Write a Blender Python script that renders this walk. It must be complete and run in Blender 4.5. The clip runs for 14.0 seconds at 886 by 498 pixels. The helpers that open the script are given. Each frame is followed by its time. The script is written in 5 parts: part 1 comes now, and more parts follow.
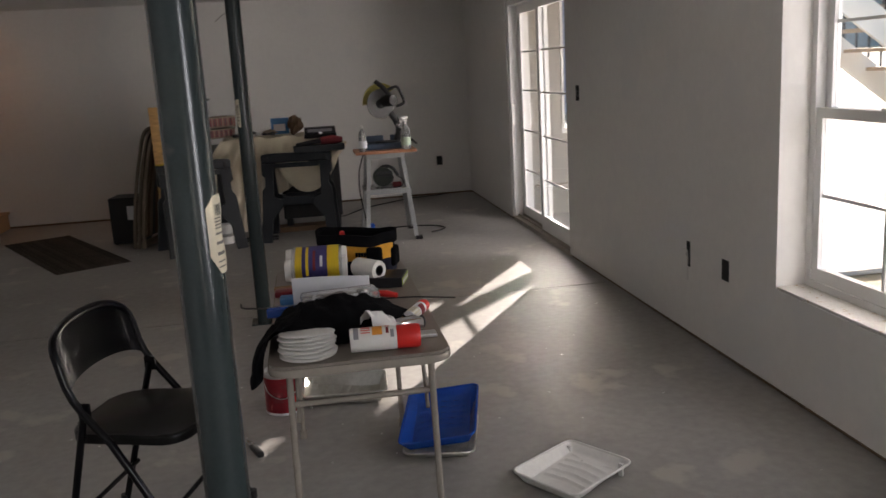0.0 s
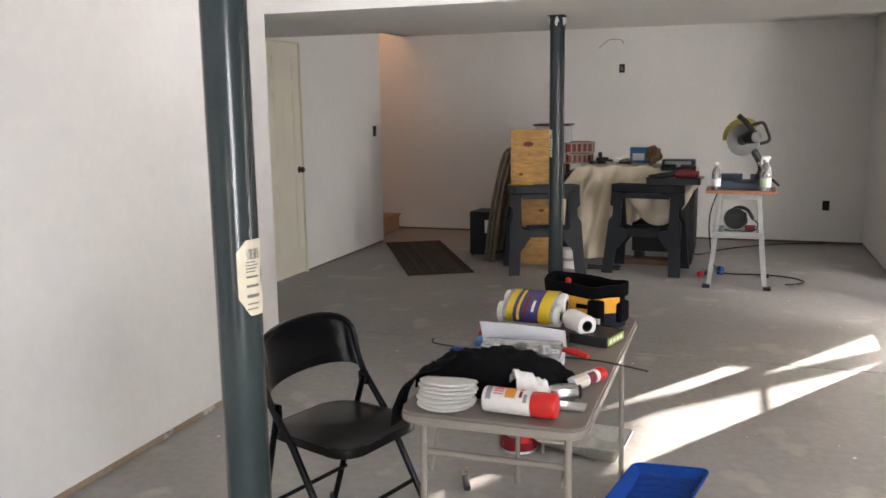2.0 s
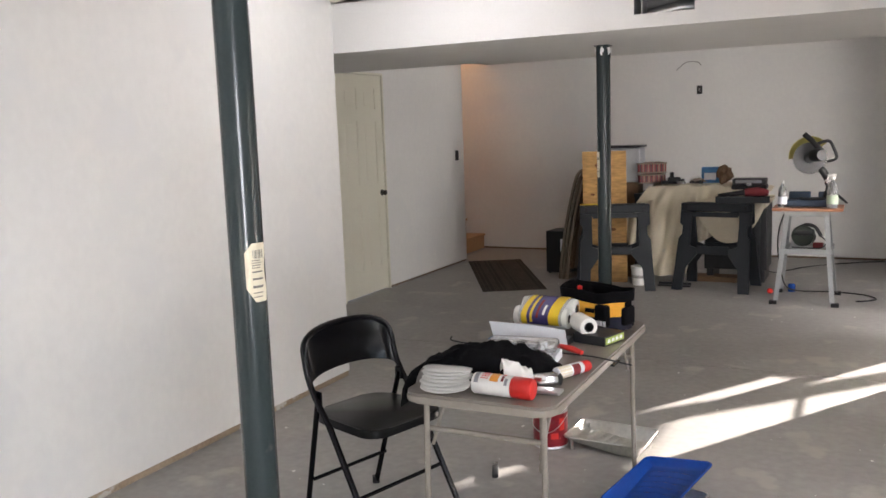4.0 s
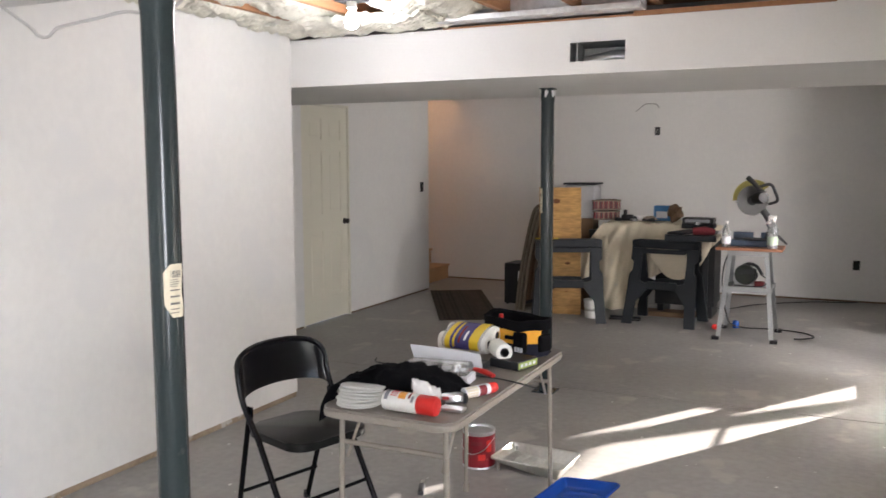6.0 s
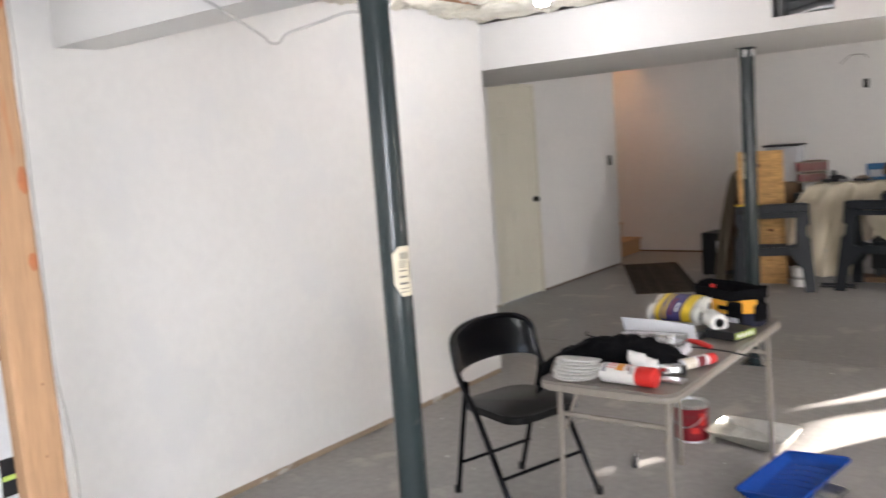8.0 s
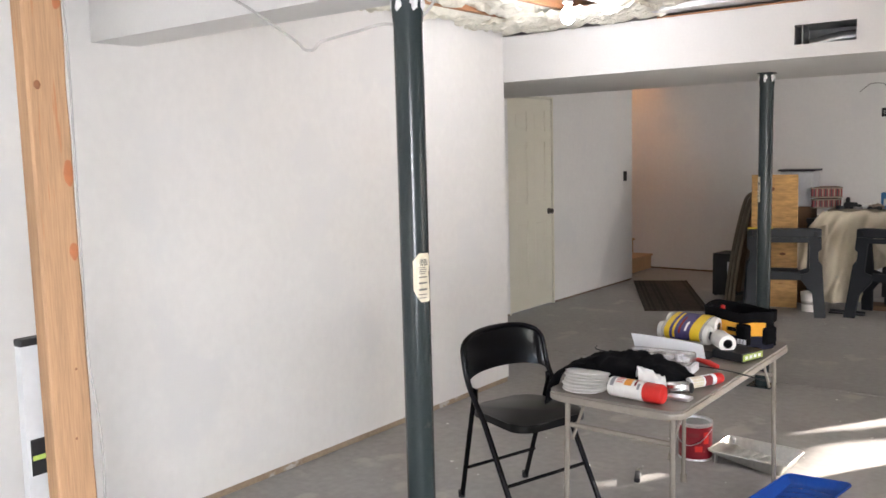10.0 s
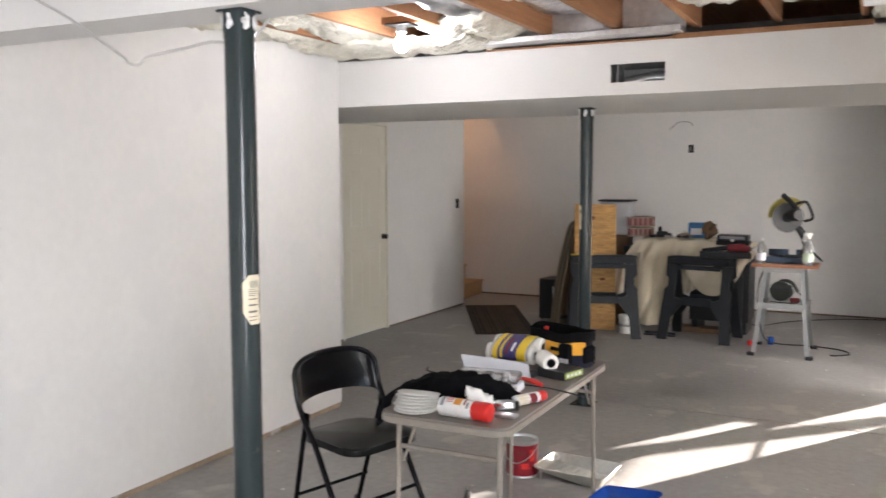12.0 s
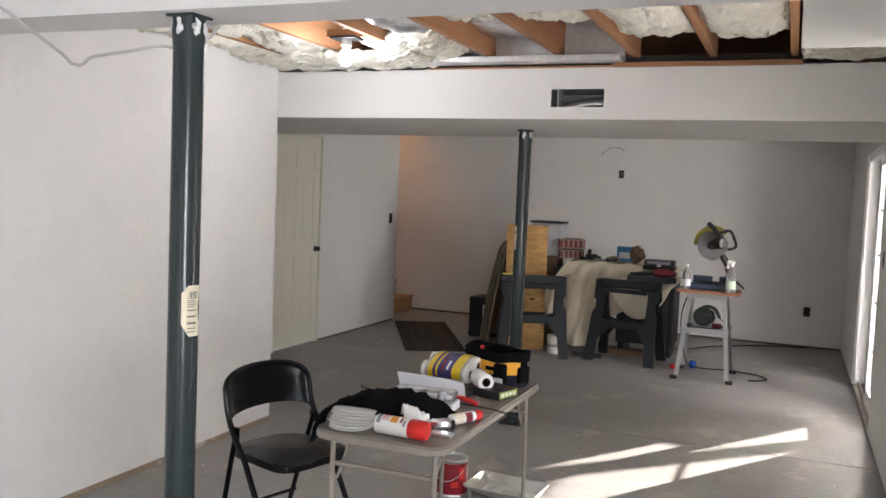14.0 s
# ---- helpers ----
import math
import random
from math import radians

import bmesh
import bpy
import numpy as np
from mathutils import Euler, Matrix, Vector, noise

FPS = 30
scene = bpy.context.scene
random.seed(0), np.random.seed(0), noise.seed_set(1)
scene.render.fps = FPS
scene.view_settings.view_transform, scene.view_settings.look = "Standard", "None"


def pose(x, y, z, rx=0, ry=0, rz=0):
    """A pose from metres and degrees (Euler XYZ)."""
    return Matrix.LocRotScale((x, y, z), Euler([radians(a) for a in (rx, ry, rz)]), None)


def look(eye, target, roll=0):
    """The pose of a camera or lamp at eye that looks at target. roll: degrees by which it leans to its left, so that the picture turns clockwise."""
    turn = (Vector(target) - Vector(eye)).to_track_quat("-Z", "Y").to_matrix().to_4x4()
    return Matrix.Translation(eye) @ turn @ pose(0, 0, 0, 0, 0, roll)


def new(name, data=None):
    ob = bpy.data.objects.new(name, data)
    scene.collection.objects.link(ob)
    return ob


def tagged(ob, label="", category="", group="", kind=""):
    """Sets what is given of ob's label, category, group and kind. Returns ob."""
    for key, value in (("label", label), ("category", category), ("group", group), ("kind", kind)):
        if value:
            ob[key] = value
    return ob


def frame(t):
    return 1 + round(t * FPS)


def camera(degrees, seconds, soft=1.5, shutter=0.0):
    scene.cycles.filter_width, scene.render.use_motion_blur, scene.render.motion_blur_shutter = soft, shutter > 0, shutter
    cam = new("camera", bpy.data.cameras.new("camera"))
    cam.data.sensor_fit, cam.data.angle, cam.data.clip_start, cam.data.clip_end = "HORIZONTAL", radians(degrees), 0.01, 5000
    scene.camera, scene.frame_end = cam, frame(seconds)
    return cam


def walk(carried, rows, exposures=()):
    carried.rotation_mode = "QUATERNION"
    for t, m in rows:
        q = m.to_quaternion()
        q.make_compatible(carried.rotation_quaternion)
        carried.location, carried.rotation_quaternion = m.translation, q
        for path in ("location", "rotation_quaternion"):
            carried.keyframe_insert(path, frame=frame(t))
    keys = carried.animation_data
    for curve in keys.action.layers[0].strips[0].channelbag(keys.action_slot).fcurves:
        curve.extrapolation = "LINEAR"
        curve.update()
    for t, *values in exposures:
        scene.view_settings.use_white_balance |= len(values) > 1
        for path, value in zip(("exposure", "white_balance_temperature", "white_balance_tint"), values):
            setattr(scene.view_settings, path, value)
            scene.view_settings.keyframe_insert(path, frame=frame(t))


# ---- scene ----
cam = camera(54.7, 14.0, shutter=0.5)
PATH = [
    (0, (0.946, 0.519, 1.477), (1.249, 2.452, 1.062), -3.3),
    (0.5, (1.098, 0.548, 1.466), (1.275, 2.495, 1.047), -2.5),
    (1, (1.227, 0.683, 1.484), (1.199, 2.643, 1.086), -1.0),
    (1.5, (1.417, 0.741, 1.496), (0.982, 2.663, 1.156), -1.0),
    (2, (1.641, 0.723, 1.522), (0.997, 2.587, 1.186), -0.8),
    (2.5, (1.763, 0.613, 1.51), (1.085, 2.463, 1.166), -0.6),
    (2.7, (1.804, 0.591, 1.513), (1.092, 2.426, 1.158), -0.6),
    (4.8, (2.286, 0.337, 1.565), (1.37, 2.102, 1.348), -2.4),
    (5, (2.321, 0.312, 1.574), (1.459, 2.104, 1.362), -2.2),
    (5.5, (2.377, 0.336, 1.565), (1.564, 2.154, 1.379), -0.9),
    (6, (2.412, 0.345, 1.552), (1.563, 2.144, 1.344), -0.2),
    (6.5, (2.416, 0.347, 1.548), (1.404, 2.057, 1.319), -0.6),
    (7, (2.385, 0.353, 1.545), (1.166, 1.922, 1.318), -1.4),
    (7.5, (2.366, 0.338, 1.545), (1.034, 1.811, 1.308), -2.8),
    (8, (2.355, 0.248, 1.553), (1.146, 1.823, 1.312), -4.3),
    (8.2, (2.353, 0.215, 1.557), (1.226, 1.848, 1.307), -4.3),
    (10.5, (2.377, 0.169, 1.571), (1.134, 1.723, 1.362), -0.9),
    (11, (2.379, 0.152, 1.567), (1.163, 1.728, 1.382), -0.1),
    (11.5, (2.386, 0.138, 1.568), (1.309, 1.815, 1.399), 0.7),
    (12, (2.394, 0.163, 1.559), (1.487, 1.937, 1.389), -0.1),
    (12.5, (2.379, 0.178, 1.56), (1.565, 1.997, 1.394), 0.2),
    (13, (2.376, 0.149, 1.57), (1.61, 1.992, 1.437), 1.6),
    (13.5, (2.365, 0.134, 1.568), (1.618, 1.985, 1.441), 3.0),
    (14, (2.344, 0.143, 1.567), (1.589, 1.99, 1.435), 2.4),
]
EXPOSURES = [(0, 2.03, 6650, 17), (0.6, 2.50, 6650, 18), (1.4, 3.19, 6600, 17), (2.5, 3.26, 6500, 15), (5, 3.25, 6480, 16), (8, 3.38, 6420, 16), (11, 3.39, 6480, 16), (14, 3.06, 6430, 16)]
walk(cam, [(t, look(eye, target, roll)) for t, eye, target, roll in PATH], EXPOSURES)

scene.view_settings.exposure = 0.0

# ---- world, sun, lamps ----
SUN_DIR = Vector((0.541, 0.841, 0.0)).normalized() * math.cos(radians(13.1)) + Vector((0, 0, math.sin(radians(13.1))))
world = bpy.data.worlds.new("world")
scene.world = world
world.use_nodes = True
wn = world.node_tree.nodes
sky = wn.new("ShaderNodeTexSky")
sky.sky_type = "NISHITA"
sky.sun_disc = False
sky.sun_elevation = radians(13.1)
sky.sun_rotation = math.atan2(SUN_DIR.x, SUN_DIR.y)
world.node_tree.links.new(sky.outputs[0], wn["Background"].inputs[0])
wn["Background"].inputs[1].default_value = 0.12

sun = new("sun", bpy.data.lights.new("sun", "SUN"))
sun.data.energy = 5.0
sun.data.angle = radians(0.5)
sun.data.color = (1.0, 0.93, 0.82)
sun.matrix_world = look(SUN_DIR * 30, (0, 0, 0))


def lamp(name, place, watts, colour, size):
    ob = new(name, bpy.data.lights.new(name, "POINT"))
    ob.data.energy, ob.data.color, ob.data.shadow_soft_size = watts, colour, size
    ob.location = place
    return ob


lamp("stair_light", (-2.95, 9.9, 3.42), 2.0, (1.0, 0.50, 0.22), 0.08)
lamp("bulb_light", (0.10, 4.17, 2.16), 0.74, (0.93, 0.96, 1.0), 0.035)



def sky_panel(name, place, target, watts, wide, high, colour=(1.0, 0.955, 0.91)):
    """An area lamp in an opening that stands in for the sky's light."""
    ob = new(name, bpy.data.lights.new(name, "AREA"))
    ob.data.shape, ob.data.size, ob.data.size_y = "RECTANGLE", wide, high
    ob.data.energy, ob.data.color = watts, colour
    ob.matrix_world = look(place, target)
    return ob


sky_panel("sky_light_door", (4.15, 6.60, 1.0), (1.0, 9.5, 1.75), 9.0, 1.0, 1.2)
sky_panel("sky_light_near", (3.52, 3.05, 1.22), (2.4, 3.85, 1.85), 3.4, 0.75, 1.3)
sky_panel("sky_light_window", (3.00, -0.28, 1.20), (0.0, 0.25, 0.90), 10.4, 0.85, 1.3, (0.90, 0.95, 1.0))


# ---- materials ----
def material(name, colour, rough=0.6, metal=0.0, spread=0.08, scale=6.0, fine=60.0, bump=0.05, dist=0.004, stain=None, stain_at=0.62, spec=0.5, stretch=(1, 1, 1), trans=0.0, ior=1.45, vary=0.0):
    """Base colour with large blotches and fine grain, an optional stain colour and a fine relief."""
    m = bpy.data.materials.new(name)
    m.use_nodes = True
    nt = m.node_tree
    n, ln = nt.nodes, nt.links
    b = n["Principled BSDF"]
    b.inputs["Roughness"].default_value = rough
    b.inputs["Metallic"].default_value = metal
    b.inputs["Specular IOR Level"].default_value = spec
    b.inputs["Transmission Weight"].default_value = trans
    b.inputs["IOR"].default_value = ior
    co = n.new("ShaderNodeTexCoord")
    mp = n.new("ShaderNodeMapping")
    mp.inputs["Scale"].default_value = stretch
    ln.new(co.outputs["Object"], mp.inputs["Vector"])
    big, small = n.new("ShaderNodeTexNoise"), n.new("ShaderNodeTexNoise")
    big.inputs["Scale"].default_value, big.inputs["Detail"].default_value = scale, 4
    small.inputs["Scale"].default_value, small.inputs["Detail"].default_value = fine, 5
    for t in (big, small):
        ln.new(mp.outputs[0], t.inputs["Vector"])
    mix = n.new("ShaderNodeMath")
    mix.operation = "ADD"
    ln.new(big.outputs["Fac"], mix.inputs[0])
    ln.new(small.outputs["Fac"], mix.inputs[1])
    rng = n.new("ShaderNodeMapRange")
    rng.inputs["From Min"].default_value, rng.inputs["From Max"].default_value = 0.6, 1.4
    rng.inputs["To Min"].default_value, rng.inputs["To Max"].default_value = 1 - spread, 1 + spread
    ln.new(mix.outputs[0], rng.inputs["Value"])
    val = rng.outputs[0]
    if vary:
        info = n.new("ShaderNodeObjectInfo")
        r2 = n.new("ShaderNodeMapRange")
        r2.inputs["To Min"].default_value, r2.inputs["To Max"].default_value = 1 - vary, 1 + vary
        ln.new(info.outputs["Random"], r2.inputs["Value"])
        mu = n.new("ShaderNodeMath")
        mu.operation = "MULTIPLY"
        ln.new(val, mu.inputs[0])
        ln.new(r2.outputs[0], mu.inputs[1])
        val = mu.outputs[0]
    col = n.new("ShaderNodeVectorMath")
    col.operation = "SCALE"
    col.inputs[0].default_value = colour
    ln.new(val, col.inputs["Scale"])
    out = col.outputs[0]
    if stain:
        st = n.new("ShaderNodeTexNoise")
        st.inputs["Scale"].default_value, st.inputs["Detail"].default_value = scale * 2.3, 6
        ln.new(mp.outputs[0], st.inputs["Vector"])
        ramp = n.new("ShaderNodeMapRange")
        ramp.inputs["From Min"].default_value, ramp.inputs["From Max"].default_value = stain_at, stain_at + 0.06
        ln.new(st.outputs["Fac"], ramp.inputs["Value"])
        mx = n.new("ShaderNodeMix")
        mx.data_type = "RGBA"
        ln.new(ramp.outputs[0], mx.inputs["Factor"])
        ln.new(out, mx.inputs["A"])
        mx.inputs["B"].default_value = (*stain, 1)
        out = mx.outputs["Result"]
    ln.new(out, b.inputs["Base Color"])
    if bump:
        bp = n.new("ShaderNodeBump")
        bp.inputs["Strength"].default_value, bp.inputs["Distance"].default_value = bump, dist
        ln.new(mix.outputs[0], bp.inputs["Height"])
        ln.new(bp.outputs[0], b.inputs["Normal"])
    return m


def glowing(name, colour, strength):
    m = bpy.data.materials.new(name)
    m.use_nodes = True
    b = m.node_tree.nodes["Principled BSDF"]
    b.inputs["Emission Color"].default_value = (*colour, 1)
    b.inputs["Emission Strength"].default_value = strength
    return m


DRYWALL = material("primed drywall", (0.72, 0.71, 0.69), 0.88, stretch=(1, 1, 0.85), spread=0.040, scale=1.0, fine=26, bump=0.008, spec=0.25, stain=(0.698, 0.692, 0.680), stain_at=0.56)
CEILPAINT = material("ceiling drywall", (0.70, 0.69, 0.67), 0.9, spread=0.03, scale=1.3, fine=80, spec=0.2)
CONCRETE = material("concrete slab", (0.300, 0.288, 0.273), 0.52, spread=0.17, scale=1.3, fine=22, bump=0.07, spec=0.4, stain=(0.385, 0.362, 0.332), stain_at=0.60)
PLATE = material("sill plate wood", (0.16, 0.11, 0.07), 0.9, spread=0.2)
DARK = material("dark gap", (0.02, 0.02, 0.02), 0.95, bump=0)
POSTPAINT = material("grey green post paint", (0.026, 0.037, 0.038), 0.2, spread=0.10, scale=5, fine=120, bump=0.06, spec=0.5, stain=(0.05, 0.06, 0.06), stain_at=0.70)
WHITEVINYL = material("white vinyl", (0.78, 0.78, 0.77), 0.4, spread=0.02, bump=0)
DOORPAINT = material("cream door paint", (0.69, 0.665, 0.56), 0.55, spread=0.03, scale=3, bump=0.03)
JOISTWOOD = material("joist lumber", (0.37, 0.185, 0.090), 0.8, spread=0.22, scale=3, fine=30, stretch=(14, 0.8, 14), bump=0.1, vary=0.15)
STUDWOOD = material("fir stud", (0.315, 0.185, 0.098), 0.75, spread=0.30, scale=5, fine=30, stretch=(10, 10, 0.45), bump=0.12, stain=(0.30, 0.13, 0.055), stain_at=0.66)
PLYWOOD = material("knotty plywood", (0.50, 0.29, 0.105), 0.65, spread=0.42, scale=3.0, fine=9, stretch=(1.2, 1, 5.5), bump=0.1, stain=(0.30, 0.14, 0.045), stain_at=0.66)
FLUFF = material("fibreglass batt", (0.73, 0.705, 0.61), 0.95, spread=0.12, scale=8, fine=50, bump=0.6, dist=0.02, spec=0.1)
FOIL = material("foil facing", (0.75, 0.75, 0.76), 0.28, 1.0, spread=0.1, scale=14, fine=60, bump=0.5, dist=0.01)
TIN = material("galvanised steel", (0.62, 0.63, 0.64), 0.33, 1.0, spread=0.12, scale=9, fine=40, bump=0.04)
DULLTIN = material("dull galvanised sheet", (0.70, 0.70, 0.70), 0.45, 0.7, spread=0.2, scale=6, fine=30, bump=0.15)
# Darker tone than the other galvanised sheet, for the vent boot.
DARKTIN = material("dark galvanised boot", (0.40, 0.40, 0.40), 0.5, 0.9, spread=0.2, scale=6, fine=30, bump=0.15)
GLASS = material("clear glass", (1, 1, 1), 0.0, 0.0, spread=0, bump=0, trans=1.0, ior=1.45)
BLACKPL = material("black plastic", (0.008, 0.008, 0.009), 0.5, spread=0.15, bump=0.05)

# ---- mesh helpers ----
def box(bm, x0, y0, z0, x1, y1, z1, bevel=0.0):
    made = bmesh.ops.create_cube(bm, size=1.0, matrix=Matrix.Translation(((x0 + x1) / 2, (y0 + y1) / 2, (z0 + z1) / 2)) @ Matrix.Diagonal((abs(x1 - x0), abs(y1 - y0), abs(z1 - z0), 1)))
    if bevel:
        edges = list({e for v in made["verts"] for e in v.link_edges})
        bmesh.ops.bevel(bm, geom=edges, offset=bevel, segments=2, profile=0.5, affect="EDGES")
    return bm


def boxes(*spans, bevel=0.0):
    bm = bmesh.new()
    for s in spans:
        box(bm, *s, bevel=bevel)
    return bm


def tube(bm, points, r, seg=10, closed=False, flat=1.0):
    """A round bar swept along points."""
    pts = [Vector(p) for p in points]
    rings, n, up = [], len(pts), None
    for i, p in enumerate(pts):
        a = pts[(i - 1) % n] if closed or i > 0 else p
        b = pts[(i + 1) % n] if closed or i < n - 1 else p
        d = (b - a).normalized()
        if up is None:
            up = d.orthogonal().normalized()
        side = d.cross(up).normalized()
        up = side.cross(d).normalized()
        rr = r[i] if isinstance(r, (list, tuple)) else r
        rings.append([bm.verts.new(p + rr * (math.cos(t) * side + flat * math.sin(t) * up)) for t in [math.tau * k / seg for k in range(seg)]])
    for i in range(n if closed else n - 1):
        a, b = rings[i], rings[(i + 1) % n]
        for k in range(seg):
            bm.faces.new((a[k], a[(k + 1) % seg], b[(k + 1) % seg], b[k]))
    if not closed:
        bm.faces.new(rings[0][::-1])
        bm.faces.new(rings[-1])
    return bm


def curved(points, steps=8):
    """Catmull-Rom points through the given ones."""
    p = [Vector(q) for q in points]
    p = [2 * p[0] - p[1]] + p + [2 * p[-1] - p[-2]]
    out = []
    for i in range(1, len(p) - 2):
        for k in range(steps):
            t = k / steps
            out.append(0.5 * (2 * p[i] + (p[i + 1] - p[i - 1]) * t + (2 * p[i - 1] - 5 * p[i] + 4 * p[i + 1] - p[i + 2]) * t * t + (3 * p[i] - p[i - 1] - 3 * p[i + 1] + p[i + 2]) * t ** 3))
    return out + [p[-2]]


def lathe(bm, profile, m=None, seg=24, closed=False):
    """Turns (radius, height) pairs round z."""
    m = m or Matrix()
    rings = []
    for r, h in profile:
        rings.append([bm.verts.new(m @ Vector((max(r, 1e-4) * math.cos(math.tau * k / seg), max(r, 1e-4) * math.sin(math.tau * k / seg), h))) for k in range(seg)])
    pairs = list(zip(rings, rings[1:])) + ([(rings[-1], rings[0])] if closed else [])
    for a, b in pairs:
        for k in range(seg):
            bm.faces.new((a[k], a[(k + 1) % seg], b[(k + 1) % seg], b[k]))
    return bm


def outline_slab(bm, outline, z0, z1, m=None):
    """A flat plate with the given 2-D outline."""
    m = m or Matrix()
    low = [bm.verts.new(m @ Vector((x, y, z0))) for x, y in outline]
    high = [bm.verts.new(m @ Vector((x, y, z1))) for x, y in outline]
    bm.faces.new(low[::-1])
    bm.faces.new(high)
    for i in range(len(outline)):
        j = (i + 1) % len(outline)
        bm.faces.new((low[i], low[j], high[j], high[i]))
    return bm


def rounded(x0, y0, x1, y1, r, seg=6):
    out = []
    for cx, cy, a in ((x1 - r, y0 + r, -90), (x1 - r, y1 - r, 0), (x0 + r, y1 - r, 90), (x0 + r, y0 + r, 180)):
        for k in range(seg + 1):
            t = radians(a + 90 * k / seg)
            out.append((cx + r * math.cos(t), cy + r * math.sin(t)))
    return out


def sheet(nx, ny, f):
    """A grid of (nx+1)*(ny+1) points given by f(u, v)."""
    bm = bmesh.new()
    g = [[bm.verts.new(f(i / nx, j / ny)) for j in range(ny + 1)] for i in range(nx + 1)]
    for i in range(nx):
        for j in range(ny):
            bm.faces.new((g[i][j], g[i + 1][j], g[i + 1][j + 1], g[i][j + 1]))
    return bm


def thicken(bm, d):
    bmesh.ops.recalc_face_normals(bm, faces=bm.faces[:])
    bmesh.ops.solidify(bm, geom=bm.faces[:], thickness=d)
    return bm


def part(name, bm, mat, parent=None, label="", smooth=False):
    bmesh.ops.recalc_face_normals(bm, faces=bm.faces[:])
    me = bpy.data.meshes.new(name)
    bm.to_mesh(me)
    bm.free()
    if mat:
        me.materials.append(mat)
    ob = new(name, me)
    if smooth:
        for p in me.polygons:
            p.use_smooth = True
        me.set_sharp_from_angle(angle=radians(38))
    if parent:
        ob.parent = parent
    if label:
        ob["label"] = label
    return ob


def thing(name, label, category, m=None, group=""):
    ob = new(name)
    ob.empty_display_size = 0.1
    ob.matrix_world = m or Matrix()
    return tagged(ob, label, category, group)


def setting(name, bm, mat, label="", category="", smooth=False):
    return tagged(part(name, bm, mat, None, "", smooth), label, category, "", "structure")


def text_part(name, words, size, m, mat, parent, depth=0.0004):
    c = bpy.data.curves.new(name, "FONT")
    c.body, c.size, c.extrude, c.align_x, c.align_y = words, size, depth, "CENTER", "CENTER"
    c.materials.append(mat)
    ob = new(name, c)
    ob.parent = parent
    ob.matrix_basis = m
    return ob


# ---- plan (metres) ----
XR, YF, XL, XD = 2.90, 10.50, -0.82, -2.085
Y_BACK, Y_JOG, Y_LEFT_END = -2.6, 9.48, 4.935
Z_SOFFIT, Z_BEAM, Z_CEIL = 2.01, 2.03, 2.36
DOOR_Y0, DOOR_Y1, DOOR_H = 6.872, 7.694, 2.08
SLIDE_Y0, SLIDE_Y1, SLIDE_H = 6.70, 8.50, 2.04
WIN_Y0, WIN_Y1, WIN_Z0, WIN_Z1 = 2.845, 3.81, 0.462, 1.93
GAP, TW, GAP_L = 0.022, 0.22, 0.034
WIN2_Y0, WIN2_Y1 = -0.75, 0.19


def pierced(x0, x1, y0, y1, z0, z1, holes, along):
    """Wall spans round rectangular holes (a0, a1, b0, b1); along 'x' or 'y'."""
    lo, hi = (y0, y1) if along == "y" else (x0, x1)
    spans, at = [], lo

    def add(a, b, c, d):
        if b - a > 1e-4 and d - c > 1e-4:
            spans.append((x0, a, c, x1, b, d) if along == "y" else (a, y0, c, b, y1, d))
    for a0, a1, b0, b1 in sorted(holes):
        add(at, a0, z0, z1)
        add(a0, a1, z0, b0)
        add(a0, a1, b1, z1)
        at = a1
    add(at, hi, z0, z1)
    return boxes(*spans)


# floor in two pours with a sawn joint, and the soil plate below
setting("floor", boxes((-5.2, Y_BACK - 0.2, -0.12, XR + TW, 5.864, 0.0), (-5.2, 5.876, -0.12, XR + TW, YF + 0.2, 0.0), (-5.2, 5.864, -0.12, XR + TW, 5.876, -0.016)), CONCRETE, "bare grey concrete slab with paint specks and a sawn joint", "floor")

setting("floor_joint", boxes((-5.2, 5.8645, -0.0155, XR, 5.8755, -0.007)), DARK, "dark sawn joint across the slab", "floor joint")

setting("wall_east", pierced(XR, XR + TW, Y_BACK, YF + 0.16, GAP, 2.62, [(WIN2_Y0, WIN2_Y1, WIN_Z0, WIN_Z1), (WIN_Y0, WIN_Y1, WIN_Z0, WIN_Z1), (SLIDE_Y0, SLIDE_Y1, GAP, SLIDE_H)], "y"), DRYWALL, "white primed drywall wall with window and patio door", "wall")
setting("wall_north", boxes((-5.0, YF, GAP, XR, YF + 0.16, 2.62)), DRYWALL, "white primed drywall end wall with cut outlet boxes", "wall")
setting("wall_west", boxes((XL - 0.13, Y_BACK, GAP_L, XL, Y_LEFT_END, 2.62)), DRYWALL, "white primed drywall partition wall", "wall")
setting("wall_return", boxes((XD - 0.13, Y_LEFT_END - 0.13, GAP, XL - 0.13, Y_LEFT_END, 2.62)), DRYWALL, "white drywall return behind the partition", "wall")
setting("wall_door", pierced(XD - 0.13, XD, Y_LEFT_END, Y_JOG, GAP, 2.62, [(DOOR_Y0, DOOR_Y1, GAP, DOOR_H)], "y"), DRYWALL, "white drywall wall with a cream panel door", "wall")
setting("wall_stair", boxes((-5.0, Y_JOG - 0.13, GAP, XD - 0.13, Y_JOG, 3.6)), DRYWALL, "white drywall wall along the stairs", "wall")
setting("wall_stair_end", boxes((-5.16, Y_JOG - 0.13, GAP, -5.0, YF + 0.16, 3.6)), DRYWALL, "white drywall wall above the stairs", "wall")
setting("wall_stair_back", boxes((-5.0, YF, 2.62, XD, YF + 0.16, 3.6)), DRYWALL, "white drywall wall above the stairs", "wall")
